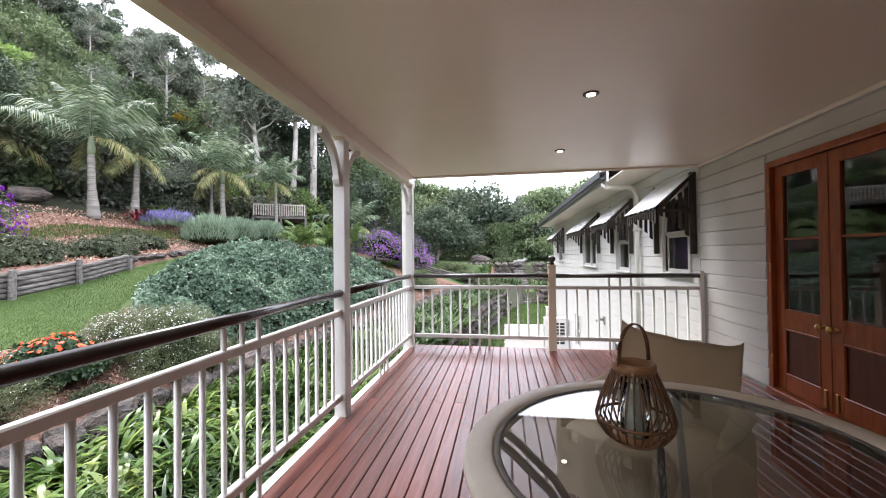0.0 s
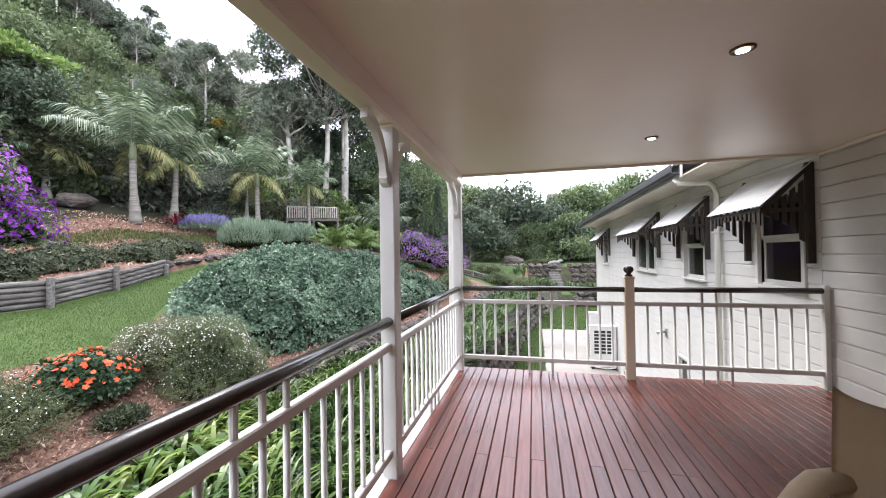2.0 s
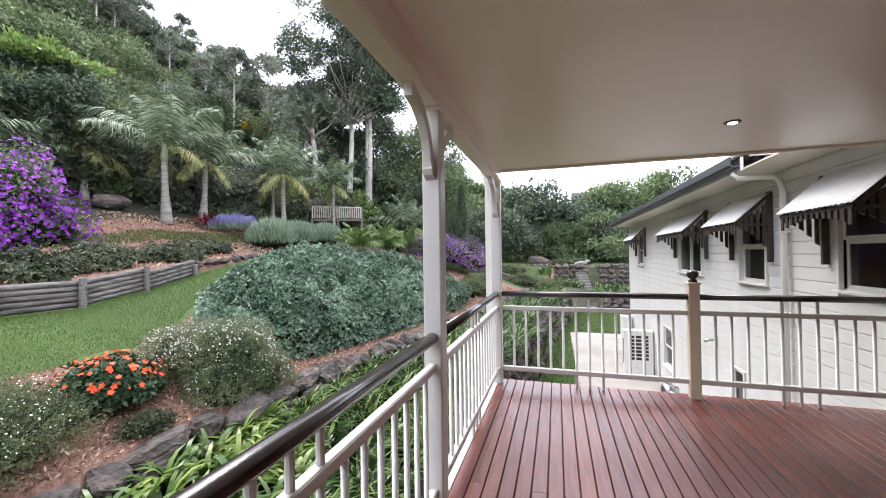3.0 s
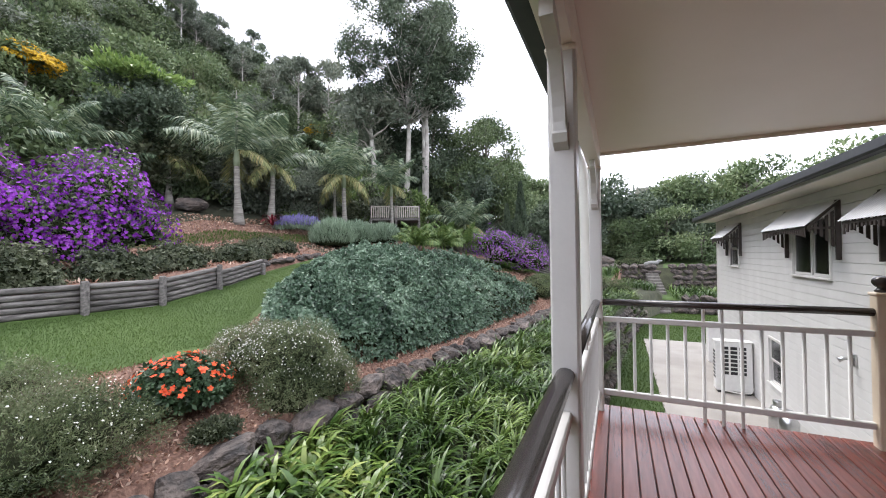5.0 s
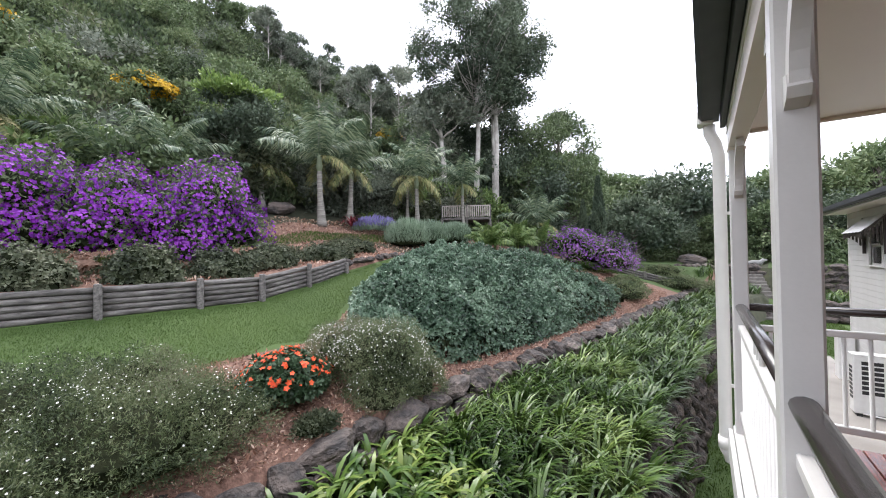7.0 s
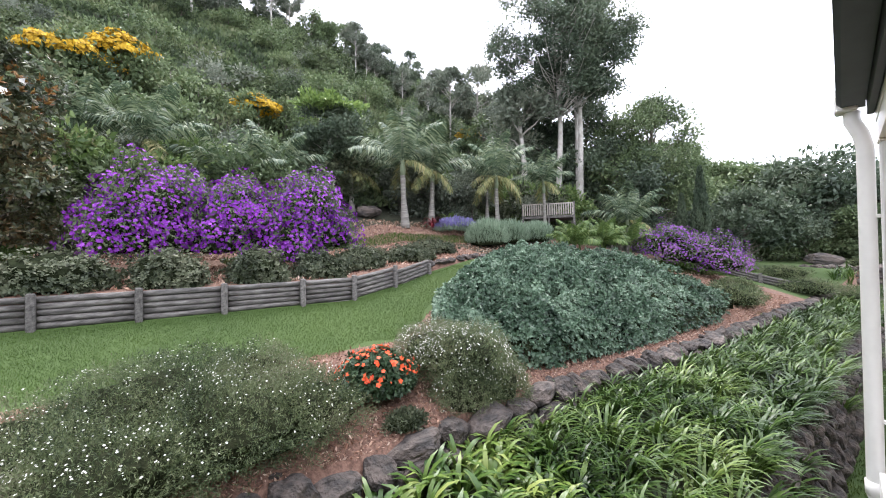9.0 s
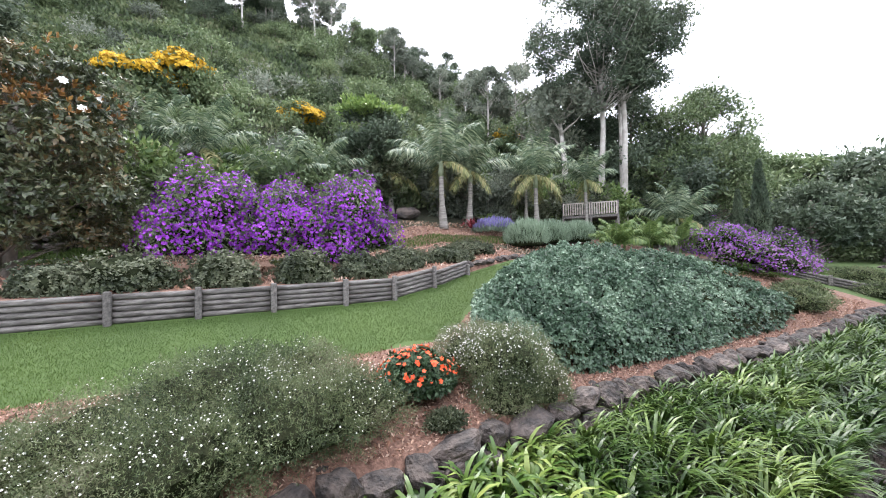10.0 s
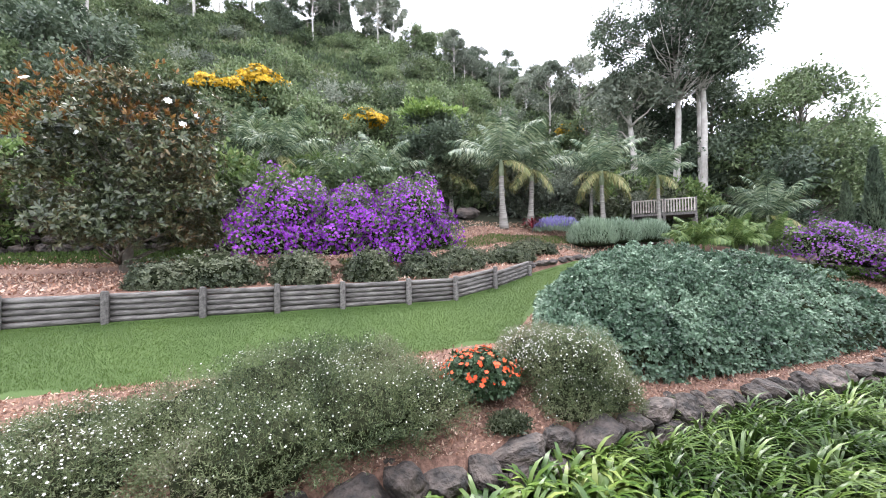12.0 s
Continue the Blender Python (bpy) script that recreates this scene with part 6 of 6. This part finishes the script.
# bushes that break up the open hillside
hs = [tree("hill_bush", -26, 6, 2.2, 0.06, (1.5, 1.25), m, M_BARK, 1800, 0.22, lab, 140 + i, 0.05, 7, 0.6, "hill bushes", category="shrub")
      for i, (m, lab) in enumerate([(L_HILL, "rounded green bush on the hillside"), (L_MID, "leafy rounded bush on the hillside"), (L_GREY, "grey-green bush on the hillside")])]
hs[1].location = (-31, 8, ground_z(-31, 8))
hs[2].location = (-29, 15, ground_z(-29, 15))
spots = [[], [], []]
for k in range(190):
    y = rt.uniform(-26, 58)
    d = 13 + 48 * rt.random()
    spots[rt.choice([0, 0, 1, 1, 2])].append((float(x_log(y)) - d, y, rt.uniform(0.7, 1.5)))
for k in range(34):
    spots[rt.choice([0, 1, 1])].append((rt.uniform(-14, 18), rt.uniform(41.5, 47), rt.uniform(0.8, 1.3)))
for p, s in zip(hs, spots):
    spread(p, s)

yl = tree("yellow_blossom_tree", -32.0, 1.25, 3.8, 0.12, (1.9, 1.5), L_MID, M_BARK, 2500, 0.3, "small tree covered in golden yellow blossom on the hill", 131, 0.2, 9, 0.55, "yellow trees", extra=(L_YELLOW, 1700, 0.13, -0.1))
spread(yl, [(-33.0, 4.0, 1.05), (-28.8, 11.2, 0.8), (-31.0, 36.0, 0.9)])

# ---- veranda furniture and small things ----
TX, TY, TR = 1.83, 1.77, 0.6
table = thing("round_table", (TX, TY, 0), "round cream resin outdoor table with a glass top", "table")
table.rotation_euler, table.scale = (0, 0, 0.6), (1.1, 0.97, 1)


def ring(bm, r0, r1, z0, z1, seg=72, lip=0.012):
    """A flat ring with softened edges."""
    prof = [(r0, z0), (r1 - lip, z0), (r1, z0 + lip), (r1, z1 - lip), (r1 - lip, z1), (r0 + lip, z1), (r0, z1 - lip)]
    rings = [[bm.verts.new((r * math.cos(k * math.tau / seg), r * math.sin(k * math.tau / seg), z)) for k in range(seg)] for r, z in prof]
    for a, b in zip(rings, rings[1:] + rings[:1]):
        for k in range(seg):
            bm.faces.new((a[k], a[(k + 1) % seg], b[(k + 1) % seg], b[k]))
    return bm


part("rim", ring(bmesh.new(), TR - 0.085, TR, 0.7, 0.742), M_TABLE, table, "", True)
part("inner_lip", ring(bmesh.new(), TR - 0.1, TR - 0.083, 0.705, 0.738, lip=0.003), M_STEP, table, "", True)
gl = part("glass_top", lathe(bmesh.new(), [(TR - 0.1, 0.726), (TR - 0.1, 0.734)], 72), M_TGLASS, table, "clear tinted glass")
gl.visible_shadow = False
for k in range(4):
    a = k * math.pi / 2 + 0.75
    c, s = math.cos(a), math.sin(a)
    for w in (-0.035, 0.035):
        pts = [(r * c - w * s, r * s + w * c, z) for r, z in ((0.53, 0.703), (0.47, 0.66), (0.36, 0.56), (0.27, 0.42), (0.26, 0.28), (0.33, 0.13), (0.45, 0.012))]
        part("leg", tube(bmesh.new(), pts, 0.013, 8), M_GUTTER, table, "bent dark steel leg", True)
part("leg_ring", tube(bmesh.new(), [(0.265 * math.cos(k * math.tau / 24), 0.265 * math.sin(k * math.tau / 24), 0.35) for k in range(25)], 0.01, 8), M_GUTTER, table, "dark steel ring", True)

# lantern on the table
LX, LY, LZ0 = 1.705, 1.8, 0.736
lan = thing("cane_lantern", (LX, LY, LZ0), "brown cane lantern with a loop handle and ivory candle", "lantern")
lan.scale = (0.74, 0.74, 0.77)
part("base_ring", ring(bmesh.new(), 0.04, 0.085, 0.0, 0.03, 36, 0.006), M_WOODRING, lan, "honey wood ring", True)
part("top_ring", ring(bmesh.new(), 0.062, 0.082, 0.27, 0.31, 36, 0.006), M_WOODRING, lan, "honey wood ring", True)
part("belly_hoop", ring(bmesh.new(), 0.144, 0.153, 0.085, 0.097, 40, 0.003), M_CANE, lan, "", True)
for k in range(30):
    a = k * math.tau / 30
    c, s = math.cos(a), math.sin(a)
    pts = [(r * c, r * s, z) for r, z in ((0.078, 0.01), (0.118, 0.03), (0.142, 0.065), (0.148, 0.1), (0.135, 0.15), (0.11, 0.21), (0.085, 0.265), (0.076, 0.29))]
    part("rib", tube(bmesh.new(), pts, 0.0045, 5, cap=False), M_CANE, lan, "", True)
part("glass_cup", ring(bmesh.new(), 0.052, 0.055, 0.03, 0.24, 32, 0.001), M_TGLASS, lan, "clear glass cylinder", True)
part("candle", lathe(bmesh.new(), [(0.036, 0.03), (0.037, 0.035), (0.037, 0.2), (0.034, 0.207), (0.004, 0.203), (0.002, 0.215)], 24), M_WAX, lan, "ivory candle", True)
n = 14
hp_ = [(0.078 * math.cos(math.pi * k / n), 0.0, 0.3 + 0.16 * math.sin(math.pi * k / n) ** 0.75) for k in range(n + 1)]
hd = part("handle", tube(bmesh.new(), hp_, 0.011, 8, (1.0, 0.3)), M_CANE, lan, "bent cane loop", True)
hd.rotation_euler = (0, 0, 0.5)


def chair(x, y, rz, tidy=0.0):
    """A canvas-covered tub chair: seat box with skirt, curved back and arms under a loose cover."""
    ch = thing("covered_chair", (x, y, 0), "outdoor chair under a loose beige canvas cover", "chair", "covered chairs")
    ch.rotation_euler = (0, 0, rz)
    bm = bmesh.new()
    nu, nv = 26, 14
    g = []
    for i in range(nu + 1):
        u = i / nu * 2 - 1
        col = []
        for j in range(nv + 1):
            v = j / nv
            top = 0.87 - 0.02 * (1 - u * u) + 0.035 * abs(u) ** 8 - 0.012 * u
            zz = 0.42 + (top - 0.42) * v
            xx = u * (0.28 + 0.01 * v)
            yy = 0.24 + 0.08 * v - 0.05 * abs(u) ** 4
            f = 0.012 * noise.noise(Vector((xx * 6, zz * 5, 2.0))) + 0.006 * math.sin(u * 9 + v * 4)
            col.append(bm.verts.new((xx, yy + f, zz)))
        g.append(col)
    for i in range(nu):
        for j in range(nv):
            bm.faces.new((g[i][j], g[i + 1][j], g[i + 1][j + 1], g[i][j + 1]))
    bmesh.ops.solidify(bm, geom=bm.faces[:], thickness=0.05)
    part("backrest", bm, M_CLOTH, ch, "", True)
    bm = box(bmesh.new(), -0.3, 0.3, -0.28, 0.26, 0.36, 0.46, 0.03)
    bmesh.ops.subdivide_edges(bm, edges=bm.edges[:], cuts=2, use_grid_fill=True)
    for v in bm.verts:
        v.co.z += 0.015 * noise.noise(v.co * 5)
    part("seat", bm, M_CLOTH, ch, "", True)
    for s in (-1, 1):
        bm = bmesh.new()
        pts = [(s * 0.27, 0.26, 0.58), (s * 0.31, 0.17, 0.582), (s * 0.325, 0.06, 0.572), (s * 0.33, -0.06, 0.56), (s * 0.33, -0.16, 0.55)]
        tube(bm, pts, [0.05, 0.048, 0.042, 0.034, 0.012], 10, (1.0, 0.8))
        part("arm", bm, M_CLOTH, ch, "", True)
        part("side_skirt", box(bmesh.new(), s * 0.325 - 0.014, s * 0.325 + 0.014, -0.28, 0.24, 0.14, 0.5, 0.012), M_CLOTH, ch)
    bm = bmesh.new()
    cols = []
    for i in range(31):
        u = i / 30 * 2 - 1
        fold = 0.012 * math.sin(u * 16)
        cols.append([bm.verts.new((u * 0.33, -0.285 + fold * (1.2 - z), z)) for z in (0.45, 0.3, 0.14)])
    for a, b in zip(cols, cols[1:]):
        for j in range(2):
            bm.faces.new((a[j], b[j], b[j + 1], a[j + 1]))
    bmesh.ops.solidify(bm, geom=bm.faces[:], thickness=0.006)
    part("front_skirt", bm, M_CLOTH, ch, "", True)
    for sx in (-0.27, 0.27):
        for sy in (-0.24, 0.22):
            part("leg", tube(bmesh.new(), [(sx, sy, 0), (sx, sy, 0.37)], 0.018, 8), M_STEEL, ch, "metal leg", True)
    return ch


chair(2.0, 2.51, -0.785)

# outdoor air-conditioning unit on the path
ac = thing("air_conditioner", (3.33, 16.1, GROUND), "white outdoor air-conditioning unit with slotted grille beside the wall", "air conditioner")
part("casing", box(bmesh.new(), -0.46, 0.46, 0.0, 0.36, 0.1, 1.58, 0.02), M_ACWHITE, ac)
part("top_lid", box(bmesh.new(), -0.47, 0.47, -0.01, 0.37, 1.58, 1.61, 0.006), M_ACWHITE, ac)
for cx in (-0.22, 0.0, 0.22):
    for k in range(7):
        part("grille_slot", box(bmesh.new(), cx - 0.085, cx + 0.085, -0.006, 0.004, 0.6 + k * 0.125, 0.69 + k * 0.125), M_BLACK, ac, "dark grille slot")
for k in range(8):
    part("side_slot", box(bmesh.new(), -0.466, -0.456, 0.06, 0.3, 0.45 + k * 0.11, 0.52 + k * 0.11), M_BLACK, ac, "dark side slot")
for sx in (-0.36, 0.36):
    part("foot", box(bmesh.new(), sx - 0.05, sx + 0.05, 0.0, 0.36, 0.03, 0.1), M_BLACK, ac)
part("pipe", tube(bmesh.new(), [(-0.3, -0.03, 0.12), (0.1, -0.06, 0.08), (0.4, -0.02, 0.1), (0.52, 0.1, 0.3)], 0.02, 8), M_PVC, ac, "", True)
ac2 = thing("meter_box", (3.55, 20.0, GROUND), "white box unit against the far end of the wall", "appliance")
part("casing", box(bmesh.new(), -0.2, 0.2, -0.25, 0.25, 0.03, 1.5, 0.02), M_ACWHITE, ac2)
part("lid", box(bmesh.new(), -0.215, 0.215, -0.265, 0.265, 1.5, 1.53, 0.005), M_ACWHITE, ac2)
tap = thing("wall_fitting", (WX - 0.02, 10.75, -0.42), "small steel light fitting on the lower wall", "fitting")
part("plate", box(bmesh.new(), -0.01, 0.02, -0.06, 0.06, -0.1, 0.1, 0.004), M_STEEL, tap)
part("spout", tube(bmesh.new(), [(0.0, 0, 0.02), (-0.12, 0, 0.02), (-0.2, 0.0, -0.02)], [0.03, 0.03, 0.045], 10), M_STEEL, tap, "", True)
bk = thing("gas_bottle", (3.5, 13.2, GROUND), "grey steel gas bottle standing by the wall", "gas bottle")
part("body", lathe(bmesh.new(), [(0.14, 0.03), (0.18, 0.08), (0.18, 0.62), (0.13, 0.74), (0.05, 0.78)], 24), M_STEEL, bk, "", True)
part("collar", ring(bmesh.new(), 0.09, 0.1, 0.74, 0.88, 24, 0.002), M_STEEL, bk, "", True)
bk2 = copy_thing(bk, pose(3.5, 12.6, GROUND))

# ---- boards of the deck and walls ----
def board_mesh(name, w, h, L, material, chamfer=0.004):
    bm = prism(bmesh.new(), [(-w / 2, -h), (w / 2, -h), (w / 2, -chamfer), (w / 2 - chamfer, 0), (-w / 2 + chamfer, 0), (-w / 2, -chamfer)], "y", -L / 2, L / 2)
    bmesh.ops.recalc_face_normals(bm, faces=bm.faces)
    me = bpy.data.meshes.new(name)
    bm.to_mesh(me)
    bm.free()
    me.materials.append(material)
    return me


rd = random.Random(2)
PITCH = 0.0964
DECKLEN = END - BACK - 0.01
cut_meshes = {}
k = 0
x = 0.002 + PITCH / 2
while x < WX - 0.03:
    y = BACK + 0.005
    stops = [BACK + 0.005] + sorted(rd.sample([-2.1, -0.6, 0.9, 2.4, 3.9], rd.choice([1, 1, 2]))) + [END]
    for a, b in zip(stops, stops[1:]):
        L = round(b - a - 0.003, 3)
        if L not in cut_meshes:
            cut_meshes[L] = board_mesh("plank", PITCH - 0.0055, 0.026, L, M_DECK)
        o = new("plank", cut_meshes[L])
        o.parent = deck
        o.location = (x, (a + b) / 2, rd.uniform(-0.0006, 0.0006))
    x += PITCH


def weatherboards(parent, y0, y1, z0, z1, holes, pitch=0.172):
    z = z0
    made = {}
    while z < z1 - 0.03:
        top = min(z + pitch, z1)
        spans = [(y0, y1)]
        for h in holes:
            if h[2] < top - 0.01 and h[3] > z + 0.01:
                spans = [q for a, b in spans for q in ((a, min(b, h[0] - 0.062)), (max(a, h[1] + 0.062), b)) if q[1] - q[0] > 0.03]
        for a, b in spans:
            L, H = round(b - a, 3), round(top - z, 3)
            if (L, H) not in made:
                bm = prism(bmesh.new(), [(0.0215, 0.0), (0.001, 0.0), (0.0, 0.003), (0.004, H - 0.022), (0.012, H - 0.004), (0.0215, H)], "y", -L / 2, L / 2)
                bmesh.ops.recalc_face_normals(bm, faces=bm.faces)
                me = bpy.data.meshes.new("weatherboard")
                bm.to_mesh(me)
                bm.free()
                me.materials.append(M_BOARD)
                made[L, H] = me
            o = new("weatherboard", made[L, H])
            o.parent = parent
            o.location = (WX, (a + b) / 2, z)
        z = top


weatherboards(wall, BACK, 5.94, 0.0, 2.385, [DOORS])
weatherboards(wall, 5.945, HEND - 0.07, GROUND, 2.62, [*WINS, *LOWS])
